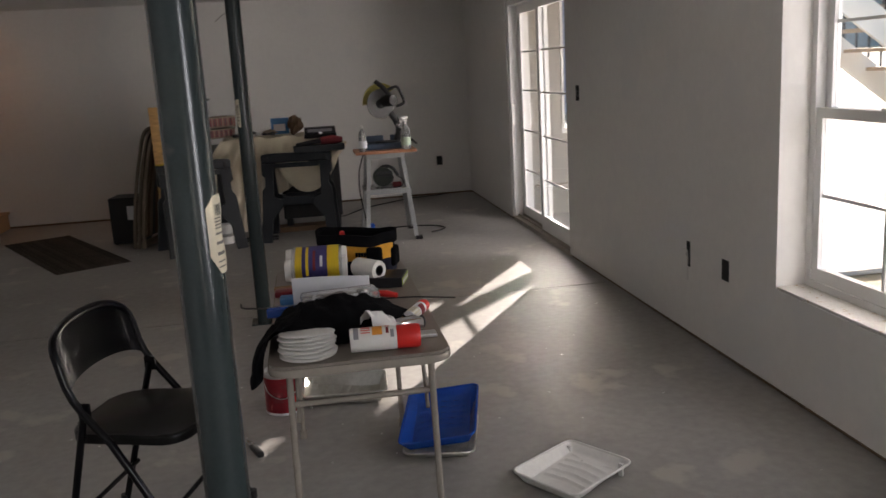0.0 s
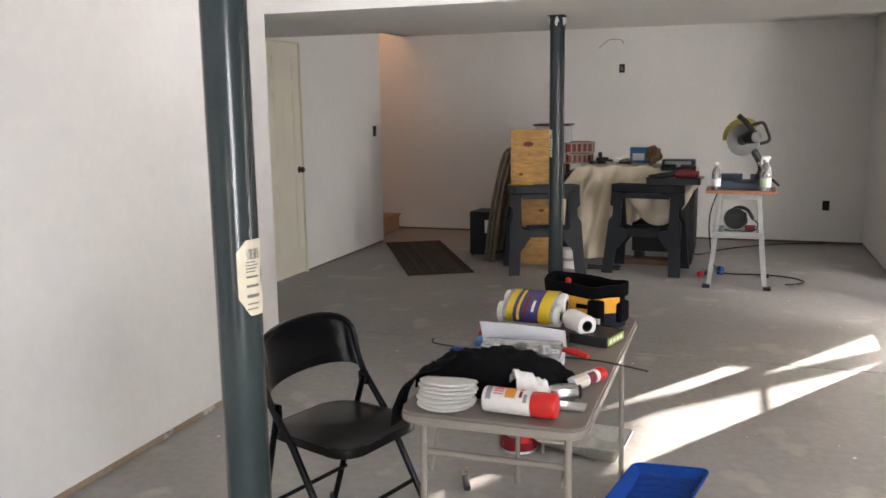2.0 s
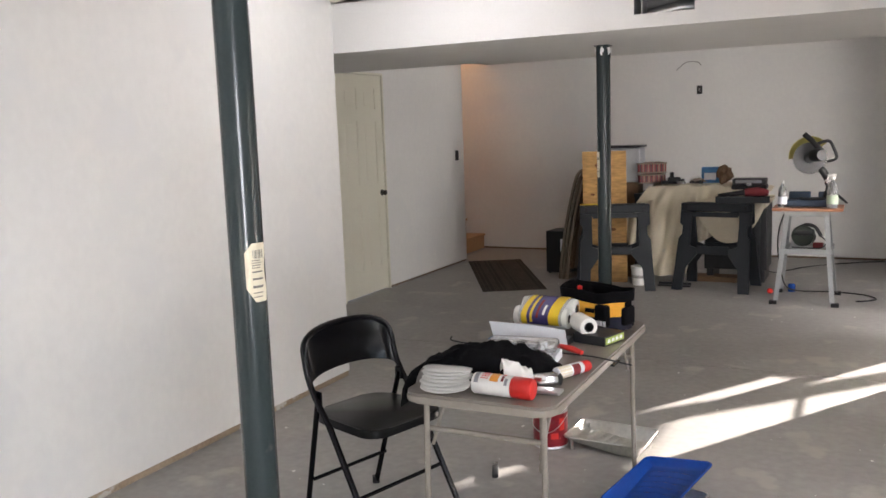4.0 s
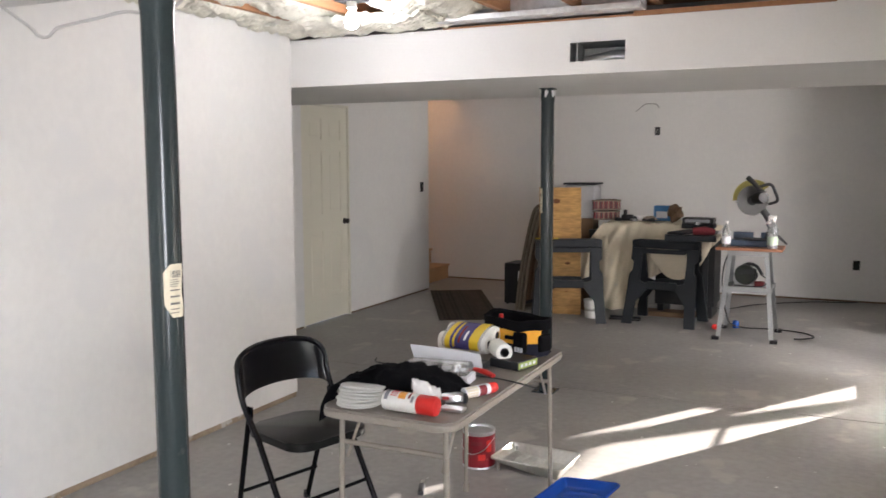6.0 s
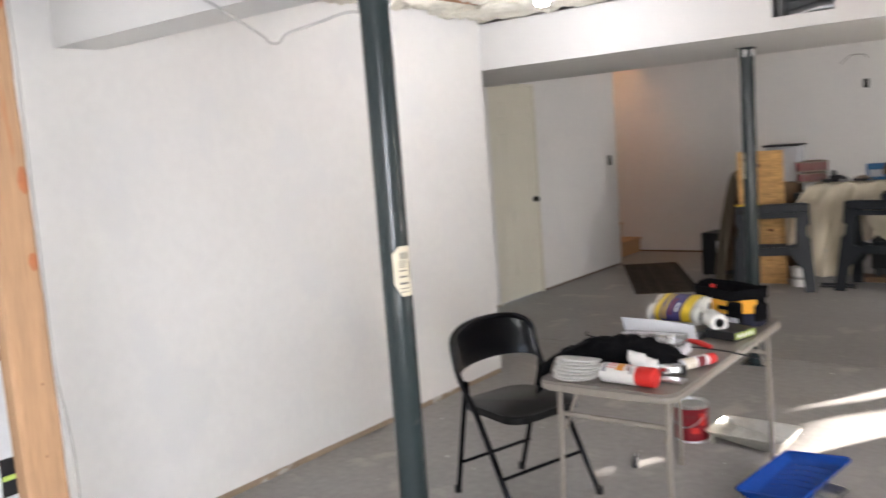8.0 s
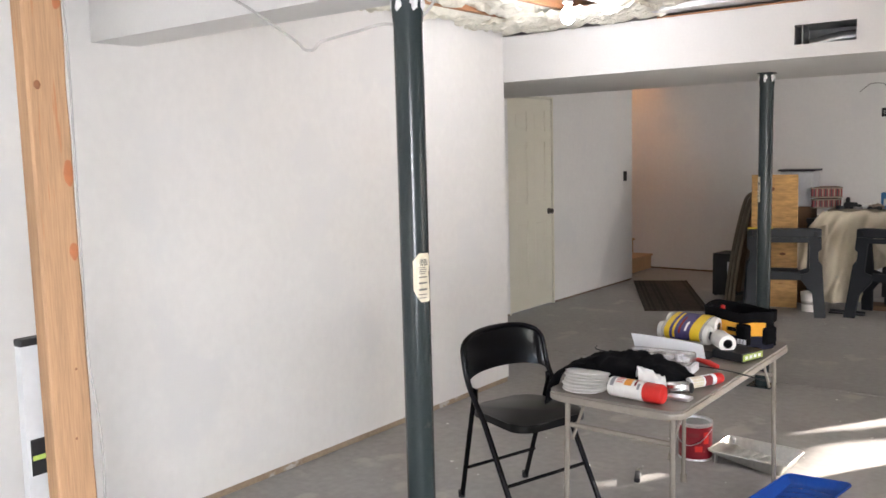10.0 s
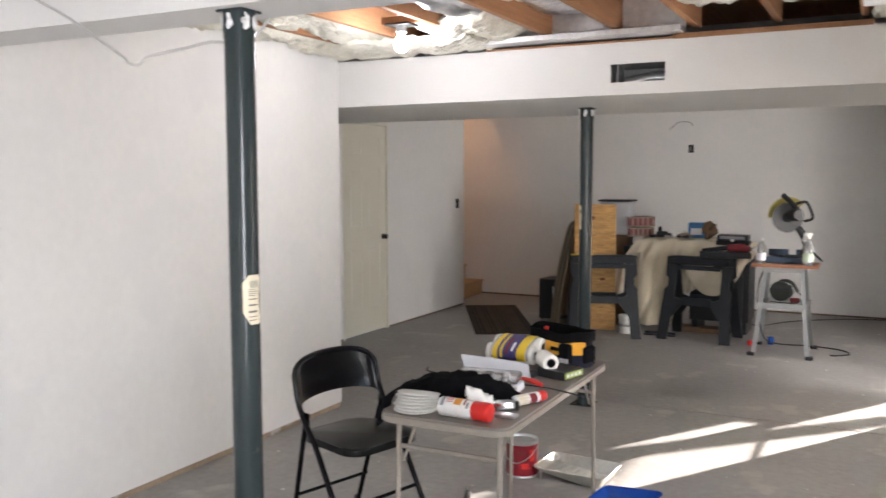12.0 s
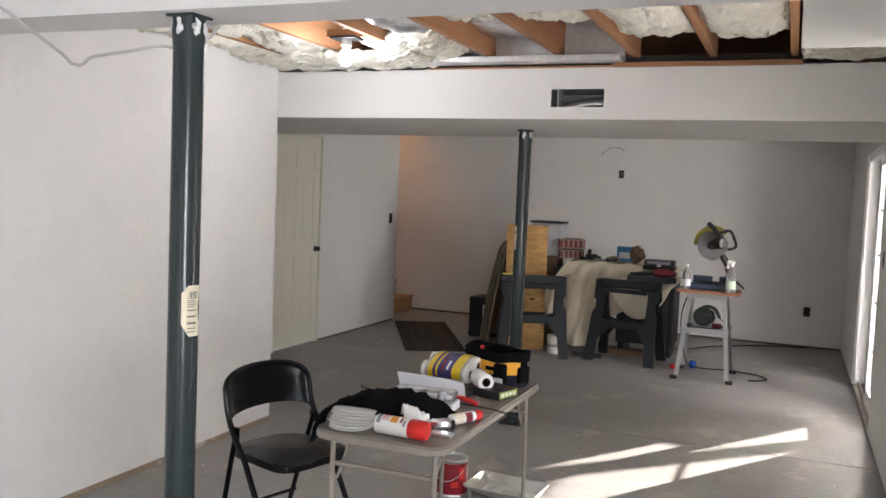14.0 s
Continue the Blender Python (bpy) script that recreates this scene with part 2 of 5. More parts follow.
setting("wall_south", boxes((XL - 0.13, Y_BACK - 0.16, GAP, XR + TW, Y_BACK, 2.62)), DRYWALL, "plain white drywall wall", "wall")
setting("wall_base", boxes(
    (XR + 0.012, Y_BACK, 0, XR + 0.15, SLIDE_Y0, GAP), (XR + 0.012, SLIDE_Y1, 0, XR + 0.15, YF + 0.012, GAP),
    (-5.0, YF + 0.012, 0, XR + 0.012, YF + 0.15, GAP), 
    (XD - 0.12, Y_LEFT_END, 0, XD - 0.012, DOOR_Y0, GAP), (XD - 0.12, DOOR_Y1, 0, XD - 0.012, Y_JOG - 0.012, GAP),
    (-5.0, Y_JOG - 0.12, 0, XD - 0.12, Y_JOG - 0.012, GAP)), PLATE, "brown sill plate showing under the drywall", "sill plate")

setting("wall_base_west", boxes((XL - 0.12, Y_BACK, 0, XL - 0.006, Y_LEFT_END - 0.006, GAP_L)), material("weathered sill plate", (0.30, 0.23, 0.16), 0.9, spread=0.25, scale=4, stain=(0.45, 0.42, 0.38), stain_at=0.6), "brown sill plate under the partition wall", "sill plate")

# ceilings
setting("ceiling_north", boxes((XD - 0.13, 6.42, 2.31, XR, YF, 2.34)), CEILPAINT, "white drywall ceiling", "ceiling")
setting("ceiling_south", boxes((XL, Y_BACK, 2.36, XR, 2.04, 2.39)), CEILPAINT, "white drywall ceiling", "ceiling")
setting("ceiling_stair", boxes((-5.16, Y_JOG - 0.13, 3.6, XD, YF + 0.16, 3.7)), CEILPAINT, "white stairwell ceiling", "ceiling")
setting("stair_header", boxes((XD - 0.13, Y_JOG, 2.31, XD, YF, 3.6)), CEILPAINT, "white drywall stair header", "wall")
setting("subfloor", boxes((-2.3, Y_BACK, 2.60, XR + TW, YF + 0.16, 2.64)), JOISTWOOD, "wood subfloor above the joists", "ceiling")
setting("beam", boxes((XL, 2.04, Z_BEAM, XR, 2.25, 2.60)), CEILPAINT, "white drywall boxed beam over the post", "beam")
setting("soffit", pierced(XD, XR, Y_LEFT_END, Y_LEFT_END + 0.013, Z_SOFFIT, 2.30, [(1.012, 1.316, 2.078, 2.180)], "x"), CEILPAINT, "white drywall soffit face with an uncovered vent", "soffit")
setting("soffit_underside", boxes((XD, Y_LEFT_END + 0.013, Z_SOFFIT, XR, 6.42, Z_SOFFIT + 0.013), (XD, 6.407, Z_SOFFIT + 0.013, XR, 6.42, 2.60)), CEILPAINT, "white drywall underside of the soffit", "soffit")
setting("duct_box", boxes((2.33, 2.25, Z_BEAM, XR, 2.88, Z_BEAM + 0.013), (2.33, 2.25, Z_BEAM + 0.013, 2.343, 2.88, 2.20), (2.33, 2.867, Z_BEAM + 0.013, XR, 2.88, 2.598)), CEILPAINT, "white drywall boxed duct beside the open joists", "soffit")

# ---- built-in details ----
SILLGREY = material("weathered threshold", (0.40, 0.36, 0.31), 0.7, spread=0.15, scale=6)
CREAMWOOD = material("pale stair wood", (0.50, 0.30, 0.15), 0.6, spread=0.15, scale=3, stretch=(1, 8, 1))
KNOB = material("dark bronze", (0.03, 0.025, 0.02), 0.4, 0.6, bump=0)
PAPER = material("cream label paper", (0.66, 0.60, 0.46), 0.8, spread=0.08, scale=20, bump=0.05)
INK = material("black ink", (0.16, 0.15, 0.135), 0.7, bump=0)
SILVER = material("bare metal flash", (0.8, 0.8, 0.8), 0.4, 0.2, spread=0.2, scale=30)
OLDWIRE = material("dull grey wire", (0.30, 0.29, 0.27), 0.6, bump=0)
CABLE = material("grey white cable", (0.46, 0.45, 0.43), 0.5, bump=0)
CONCRETE2 = material("sunlit patio concrete", (0.36, 0.345, 0.32), 0.85, spread=0.1, scale=2)
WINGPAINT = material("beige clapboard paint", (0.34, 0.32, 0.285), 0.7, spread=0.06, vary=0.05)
SIDING = material("white siding paint", (0.74, 0.73, 0.70), 0.6, spread=0.04, vary=0.03)
DECKWOOD = material("weathered deck wood", (0.38, 0.31, 0.24), 0.85, spread=0.2, scale=3, vary=0.12)
SOIL = material("dry grass and soil", (0.34, 0.28, 0.18), 0.95, spread=0.25, scale=0.8, fine=9, bump=0.3, dist=0.03)
RAIL = material("black rail paint", (0.02, 0.02, 0.025), 0.5, bump=0)
BULBGLOW = glowing("lit bulb", (0.95, 0.97, 1.0), 14)


def panel_door():
    d = tagged(new("door_1"), "closed cream six-panel interior door", "door", "", "structure")
    x0, x1 = XD - 0.055, XD - 0.018
    y0, y1, z1 = DOOR_Y0 + 0.022, DOOR_Y1 - 0.022, DOOR_H - 0.024
    w = y1 - y0
    cols = [(y0 + 0.115, y0 + w / 2 - 0.055), (y0 + w / 2 + 0.055, y1 - 0.115)]
    rows = [(0.24, 0.88), (1.04, 1.64), (1.74, 1.94)]
    bm = bmesh.new()
    ys = [y0] + [v for c in cols for v in c] + [y1]
    for k in range(0, 6, 2):
        box(bm, x0, ys[k], 0.012, x1, ys[k + 1], z1)
    zs = [0.012] + [v for r in rows for v in r] + [z1]
    for a, b in cols:
        for k in range(0, 8, 2):
            box(bm, x0, a, zs[k], x1, b, zs[k + 1])
    part("slab", bm, DOORPAINT, d)
    for a, b in cols:
        for c, e in rows:
            bm = boxes((x0 + 0.004, a, c, x1 - 0.007, b, e))
            box(bm, x0 + 0.006, a + 0.03, c + 0.03, x1 - 0.003, b - 0.03, e - 0.03, bevel=0.010)
            part("panel", bm, DOORPAINT, d)
    part("jamb", boxes((XD - 0.13, DOOR_Y0, 0, XD, DOOR_Y0 + 0.018, DOOR_H), (XD - 0.13, DOOR_Y1 - 0.018, 0, XD, DOOR_Y1, DOOR_H), (XD - 0.13, DOOR_Y0 + 0.018, DOOR_H - 0.018, XD, DOOR_Y1 - 0.018, DOOR_H)), DOORPAINT, d)
    bm = bmesh.new()
    lathe(bm, [(0.0, 0.0), (0.030, 0.0), (0.030, 0.006), (0.013, 0.010), (0.013, 0.022), (0.025, 0.030), (0.027, 0.042), (0.016, 0.052), (0.0, 0.053)], Matrix.Translation((x1, DOOR_Y1 - 0.075, 0.948)) @ Matrix.Rotation(radians(90), 4, "Y"))
    part("door_knob", bm, KNOB, d, "small dark bronze knob", True)


panel_door()


def sash(parent, y0, y1, z0, z1, xc, stile, rail_b, rail_t, cols, rows, thick=0.035):
    """A glazed panel of vinyl: frame, muntins and pane, in the plane x = xc."""
    a, b = xc - thick / 2, xc + thick / 2
    part("window_frame", boxes((a, y0, z0, b, y0 + stile, z1), (a, y1 - stile, z0, b, y1, z1), (a, y0 + stile, z0, b, y1 - stile, z0 + rail_b), (a, y0 + stile, z1 - rail_t, b, y1 - stile, z1)), WHITEVINYL, parent)
    gy0, gy1, gz0, gz1 = y0 + stile, y1 - stile, z0 + rail_b, z1 - rail_t
    pane = part("pane", boxes((xc - 0.003, gy0, gz0, xc + 0.003, gy1, gz1)), GLASS, parent, "clear glass pane")
    pane.visible_shadow = False
    for k in range(1, cols):
        y = gy0 + (gy1 - gy0) * k / cols
        part("muntin", boxes((xc - 0.009, y - 0.009, gz0, xc + 0.009, y + 0.009, gz1)), WHITEVINYL, parent)
    for z in rows:
        part("muntin", boxes((xc - 0.0065, gy0, z - 0.0065, xc + 0.0065, gy1, z + 0.0065)), WHITEVINYL, parent)


def patio_door():
    d = tagged(new("door_2"), "white vinyl sliding patio door with grid muntins", "door", "", "structure")
    y0, y1 = SLIDE_Y0, SLIDE_Y1
    x0, x1 = XR + 0.015, XR + 0.155
    part("door_frame", boxes((x0, y0, 0.0, x1, y0 + 0.012, SLIDE_H), (x0, y1 - 0.045, 0.0, x1, y1, SLIDE_H), (x0, y0 + 0.012, SLIDE_H - 0.05, x1, y1 - 0.045, SLIDE_H)), WHITEVINYL, d)
    part("threshold", boxes((XR + 0.004, y0 + 0.012, 0.0, x1, y1 - 0.045, 0.035), (x0 + 0.03, y0 + 0.012, 0.035, x0 + 0.04, y1 - 0.045, 0.055), (x0 + 0.08, y0 + 0.012, 0.035, x0 + 0.09, y1 - 0.045, 0.055)), SILLGREY, d, "pale wooden threshold with tracks")
    bars = [0.489, 0.86, 1.226, 1.571]
    sash(d, y0 + 0.013, 7.60, 0.056, SLIDE_H - 0.052, XR + 0.055, 0.075, 0.125, 0.075, 1, bars)
    sash(d, 7.56, y1 - 0.046, 0.056, SLIDE_H - 0.052, XR + 0.115, 0.11, 0.085, 0.075, 1, bars)
    bm = boxes((XR + 0.006, y1 - 0.09, 0.90, XR + 0.034, y1 - 0.065, 1.10), bevel=0.006)
    part("door_handle", bm, WHITEVINYL, d)


patio_door()


def house_window(name, y0, y1, z0, z1):
    w = tagged(new(name), "white vinyl double-hung window with grid muntins", "window", "", "structure")
    xo = XR + 0.215
    part("outer_frame", boxes((XR + 0.135, y0, z0, xo, y0 + 0.012, z1), (XR + 0.135, y1 - 0.035, z0, xo, y1, z1), (XR + 0.135, y0 + 0.012, z0, xo, y1 - 0.035, z0 + 0.04), (XR + 0.135, y0 + 0.012, z1 - 0.035, xo, y1 - 0.035, z1)), WHITEVINYL, w)
    mid = z0 + 0.745
    sash(w, y0 + 0.036, y1 - 0.036, z0 + 0.041, mid + 0.022, XR + 0.158, 0.042, 0.055, 0.042, 2, [z0 + 0.405])
    sash(w, y0 + 0.036, y1 - 0.036, mid - 0.022, z1 - 0.036, XR + 0.196, 0.042, 0.042, 0.05, 2, [mid + 0.36])
    part("window_sill", boxes((XR + 0.003, y0, z0 + 0.0005, XR + 0.133, y1, z0 + 0.012), bevel=0.003), material("scuffed sill board", (0.62, 0.60, 0.56), 0.7, spread=0.12, scale=12, stain=(0.42, 0.30, 0.18), stain_at=0.6), w, "scuffed sill board with paint drips")
    part("latch", boxes((XR + 0.126, (y0 + y1) / 2 - 0.03, mid + 0.024, XR + 0.15, (y0 + y1) / 2 + 0.03, mid + 0.036), bevel=0.004), WHITEVINYL, w)


house_window("window_1", WIN_Y0, WIN_Y1, WIN_Z0, WIN_Z1)
# Unseen window behind the camera, added to let light onto the west wall.
house_window("window_unseen", WIN2_Y0, WIN2_Y1, WIN_Z0, WIN_Z1)


# wooden stairs that rise behind the door wall
def stairs():
    s = tagged(new("stairs"), "plain wooden stair flight rising behind the wall", "stairs", "", "structure")
    for k in range(9):
        x = -2.30 - 0.25 * k
        part("step", boxes((x - 0.25, Y_JOG + 0.004, 0.19 * k, x - 0.003, YF - 0.004, 0.19 * (k + 1) - 0.026), (x - 0.253, Y_JOG + 0.003, 0.19 * (k + 1) - 0.025, x + 0.018, YF - 0.003, 0.19 * (k + 1)), bevel=0.003), CREAMWOOD, s)


stairs()


def steel_post(x, y, top, label_facing=None):
    p = thing("steel_post", "dark grey-green painted steel support post with white-daubed cap", "post", Matrix.Translation((x, y, 0)), "steel support posts")
    bm = bmesh.new()
    lathe(bm, [(0.0, 0.008), (0.043, 0.008), (0.043, top - 0.085), (0.0, top - 0.085)], seg=36)
    part("shaft", bm, POSTPAINT, p, "", True)
    part("base_plate", boxes((-0.075, -0.075, 0, 0.075, 0.075, 0.008), bevel=0.002), POSTPAINT, p)
    bm = bmesh.new()
    lathe(bm, [(0.0, top - 0.085), (0.0445, top - 0.085), (0.0465, top - 0.05), (0.045, top - 0.008), (0.0, top - 0.008)], seg=36)
    part("cap", bm, POSTPAINT, p, "", True)
    part("top_plate", boxes((-0.047, -0.044, top - 0.008, 0.047, 0.044, top - 0.0005), bevel=0.002), POSTPAINT, p)
    for a in (200, 275, 330, 20):
        bm = bmesh.new()
        bmesh.ops.create_icosphere(bm, subdivisions=2, radius=1.0, matrix=Matrix.Translation((0.046 * math.cos(radians(a)), 0.046 * math.sin(radians(a)), top - 0.035)) @ Matrix.Rotation(radians(a), 4, "Z") @ Matrix.Diagonal((0.004, 0.012, 0.024, 1)))
        for v in bm.verts:
            v.co += 0.009 * noise.noise_vector(v.co * 70 + Vector((a, 0, 0)))
        part("paint_daub", bm, SILVER, p, "white paint and bare metal daub", True)
    if label_facing is not None:
        r = 0.0436
        a0, a1, z0, z1 = label_facing

        def f(u, v):
            a = radians(a0 + (a1 - a0) * u)
            cut = 0.022 * max(0, 1 - u / 0.35) if v > 0.5 else 0.035 * max(0, 1 - u / 0.4)
            z = z0 + (z1 - z0) * v + (-cut if v > 0.5 else cut) * abs(2 * v - 1)
            lift = 0.0007 + 0.003 * max(0, u - 0.75) ** 2 * 16 * (0.5 + 0.5 * math.sin(9 * v))
            return Vector(((r + lift) * math.cos(a), (r + lift) * math.sin(a), z))
        sticker = part("paper_label", thicken(sheet(14, 12, f), 0.0004), PAPER, p, "torn cream paper label with print", True)
        rows = [(0.035, 0.010), (0.055, 0.008), (0.073, 0.006)] + [(0.084 + 0.006 * k, 0.0035) for k in range(4)] + [(0.012, 0.004), (0.022, 0.004)]
        for k, (dz, h) in enumerate(rows):
            def g(u, v, dz=dz, h=h, k=k):
                a = radians(a0 + (a1 - a0) * (0.30 + (0.52 if k < 3 else 0.40 + 0.05 * (k % 3)) * u))
                return Vector(((r + 0.0016) * math.cos(a), (r + 0.0016) * math.sin(a), z0 + dz + 0.62 * h * v))
            part("print", thicken(sheet(8, 1, g), 0.0003), INK, sticker)
        for k in range(9):
            def g(u, v, k=k):
                a = radians(a0 + (a1 - a0) * (0.36 + 0.062 * k + (0.020 + 0.014 * (k % 3)) * u))
                return Vector(((r + 0.0016) * math.cos(a), (r + 0.0016) * math.sin(a), z0 + 0.108 + 0.020 * v))
            part("barcode_bar", thicken(sheet(2, 1, g), 0.0003), INK, sticker)
    return p


steel_post(0.743, 2.116, Z_BEAM, (-58, 12, 1.130, 1.275))
steel_post(0.625, 5.737, Z_SOFFIT, (-160, -112, 1.20, 1.36))


def electrical_box(kind, m, w, h, label, tabs=True):
    """A rimmed cut-out whose hollow is a flat dark plate; local +z leaves the wall."""
    e = thing(kind, label, "electrical box", m, "rough-in electrical boxes")
    # The shade inside the box is this near-black plate; nothing is recessed.
    part("box", boxes((-w / 2, -h / 2, 0.0005, w / 2, h / 2, 0.002)), DARK, e)
    part("rim", boxes((-w / 2 - 0.004, -h / 2 - 0.004, 0.0005, -w / 2, h / 2 + 0.004, 0.0035), (w / 2, -h / 2 - 0.004, 0.0005, w / 2 + 0.004, h / 2 + 0.004, 0.0035), (-w / 2, h / 2, 0.0005, w / 2, h / 2 + 0.004, 0.0035), (-w / 2, -h / 2 - 0.004, 0.0005, w / 2, -h / 2, 0.0035)), BLACKPL, e)
    if tabs:
        bm = bmesh.new()
        tube(bm, curved([(-0.010, 0.02, 0.003), (0.006, 0.012, 0.010), (-0.006, -0.004, 0.012), (0.010, -0.02, 0.004)], 5), 0.0025, 6)
        part("wire", bm, CABLE, e, "pale folded wire ends")
    return e


FACE_SOUTH = Matrix.Rotation(radians(90), 4, "X")
FACE_WEST = Matrix.Rotation(radians(-90), 4, "Z") @ FACE_SOUTH
FACE_EAST = Matrix.Rotation(radians(90), 4, "Z") @ FACE_SOUTH
electrical_box("outlet_box", Matrix.Translation((0.384, YF, 1.872)) @ FACE_SOUTH, 0.052, 0.085, "open outlet box high on the end wall")
electrical_box("outlet_box", Matrix.Translation((2.531, YF, 0.403)) @ FACE_SOUTH, 0.060, 0.095, "open outlet box low on the end wall", False)
electrical_box("switch_box", Matrix.Translation((XD, 9.295, 1.235)) @ FACE_EAST, 0.075, 0.105, "open dark switch box beside the stairs", False)
electrical_box("switch_box", Matrix.Translation((XR, 6.435, 1.244)) @ FACE_WEST, 0.060, 0.100, "open switch box beside the patio door")
electrical_box("outlet_box", Matrix.Translation((XR, 4.255, 0.445)) @ FACE_WEST, 0.060, 0.095, "open outlet box low under the window wall", False)
cable_slot = electrical_box("cable_box", Matrix.Translation((XR, 4.655, 0.445)) @ FACE_WEST, 0.030, 0.125, "narrow cut slot with a white flap", True)
part("flap", boxes((-0.060, -0.145, 0.0006, -0.006, 0.02, 0.006), bevel=0.002), DRYWALL, cable_slot)
# stray doorbell wire and a screw hole on the end wall
bm = bmesh.new()
tube(bm, curved([(0.13, YF - 0.008, 2.10), (0.19, YF - 0.016, 2.15), (0.25, YF - 0.018, 2.185), (0.36, YF - 0.014, 2.18), (0.40, YF - 0.004, 2.14)], 6), 0.005, 6)
tagged(part("loose_wire", bm, OLDWIRE), "thin grey wire poking from the end wall", "wire")

# vent opening: a tin boot with a curved throat behind the soffit face
vent = thing("air_duct", "bare galvanised duct boot behind the soffit opening", "duct", Matrix.Translation((1.164, Y_LEFT_END + 0.013, 2.129)))
part("boot", boxes((-0.162, 0.001, -0.056, -0.157, 0.30, 0.056), (0.157, 0.001, -0.056, 0.162, 0.30, 0.056), (-0.157, 0.001, 0.052, 0.157, 0.30, 0.056), (-0.157, 0.001, -0.056, 0.157, 0.30, -0.052), (-0.157, 0.296, -0.052, 0.157, 0.30, 0.052)), DARKTIN, vent)
bm = bmesh.new()
tube(bm, [(-0.10, 0.10, -0.046), (0.05, 0.13, -0.018), (0.152, 0.17, -0.015)], [0.030, 0.034, 0.036], 14)
part("throat", bm, TIN, vent, "", True)
part("divider", boxes((-0.118, 0.004, -0.052, -0.112, 0.10, 0.052)), TIN, vent)

# open joist bays
for x in (2.29, 1.88, 1.47, 1.06, 0.65, 0.24, -0.17, -0.58):
    tagged(part("joist", boxes((x - 0.019, 2.252, Z_CEIL - (0.004 if x > 2.2 else 0), x + 0.019, Y_LEFT_END + 0.10, 2.598), bevel=0.003), JOISTWOOD), "bare brown floor joist in the open ceiling", "joist", "floor joists", "structure")
setting("ledger", boxes((0.25, Y_LEFT_END - 0.006, 2.299, 1.36, Y_LEFT_END + 0.012, 2.309), (1.36, Y_LEFT_END - 0.012, 2.296, 2.33, Y_LEFT_END + 0.012, 2.322)), JOISTWOOD, "rough wood ledger along the soffit top", "ledger")
setting("ledger_side", boxes((2.3105, 2.26, 2.21, 2.3295, 2.88, 2.597)), JOISTWOOD, "wood side board of the duct box", "ledger")
tagged(part("duct_trunk", boxes((0.26, 4.80, 2.322, 1.42, Y_LEFT_END + 0.02, 2.352), (0.26, 4.93, 2.352, 1.42, 4.96, 2.59), bevel=0.003), DULLTIN), "flat galvanised duct edge on top of the soffit", "duct")


def batt(name, x0, x1, y0, y1, z, sag, seed, mat=FLUFF, rough=0.04, cells=26, label="cream fibreglass batt sagging between the joists"):
    off = Vector((seed * 7.3, seed * 3.1, seed))

    def f(u, v):
        x, y = x0 + (x1 - x0) * u, y0 + (y1 - y0) * v
        q = Vector((x, y, 0))
        n1, n2, n3 = noise.noise(q * 3.2 + off), noise.noise(q * 9 + off), noise.noise(q * 24 + off) + 0.55 * noise.noise(q * 52 - off)
        edge = min(1.0, 4.5 * min(u, 1 - u)) * min(1.0, 8 * min(v, 1 - v))
        return Vector((x + 0.02 * n2 * edge, y + 0.03 * noise.noise(q * 6 - off), z - sag * edge * (0.7 + 0.6 * n1) + rough * (0.6 * n2 + 0.45 * n3)))
    cells = int(cells * 1.5)
    ob = part(name, thicken(sheet(cells, int(cells * 2.2), f), 0.03), mat, None, "", True)
    return tagged(ob, label, "insulation", "insulation batts")


batt("insulation_batt", -0.815, -0.59, 2.30, 4.92, 2.44, 0.09, 1)
batt("insulation_batt", -0.60, -0.16, 2.30, 4.91, 2.43, 0.10, 2, cells=34)
batt("insulation_batt", -0.19, 0.22, 2.30, 3.95, 2.47, 0.05, 3, cells=30)
batt("insulation_batt", 0.02, 0.55, 4.28, 4.92, 2.40, 0.08, 4, cells=26, label="cream batt bulging over the soffit beside the bulb")
batt("foil_batt", 0.265, 0.63, 2.9, 4.90, 2.47, 0.05, 5, FOIL, 0.025, label="crinkled foil-faced insulation between joists")
batt("insulation_batt", 0.67, 1.04, 2.30, 4.20, 2.47, 0.05, 6)
batt("insulation_batt", 1.085, 1.45, 2.30, 4.25, 2.46, 0.07, 7)
batt("insulation_batt", 1.49, 1.86, 2.30, 4.55, 2.44, 0.08, 8)
batt("insulation_batt", 1.90, 2.27, 2.30, 4.60, 2.44, 0.07, 9)
batt("insulation_batt", 2.335, 2.89, 2.90, 4.932, 2.325, 0.035, 10, cells=30)
batt("foil_batt", 0.67, 1.04, 4.22, 4.85, 2.50, 0.02, 11, FOIL, 0.02, label="dull foil-faced insulation end between joists")
batt("insulation_batt", -0.815, 0.32, 4.50, 4.932, 2.322, 0.020, 12, cells=40, label="cream batt bulging along the soffit top")
# ragged tufts along the top of the partition wall
for k in range(9):
    y = 2.5 + 0.27 * k
    batt("insulation_tuft", XL - 0.01, XL + 0.10 + 0.05 * (k % 3), y, y + 0.30, 2.385, 0.02, 20 + k, rough=0.035, cells=9, label="ragged cream insulation tuft over the wall top")

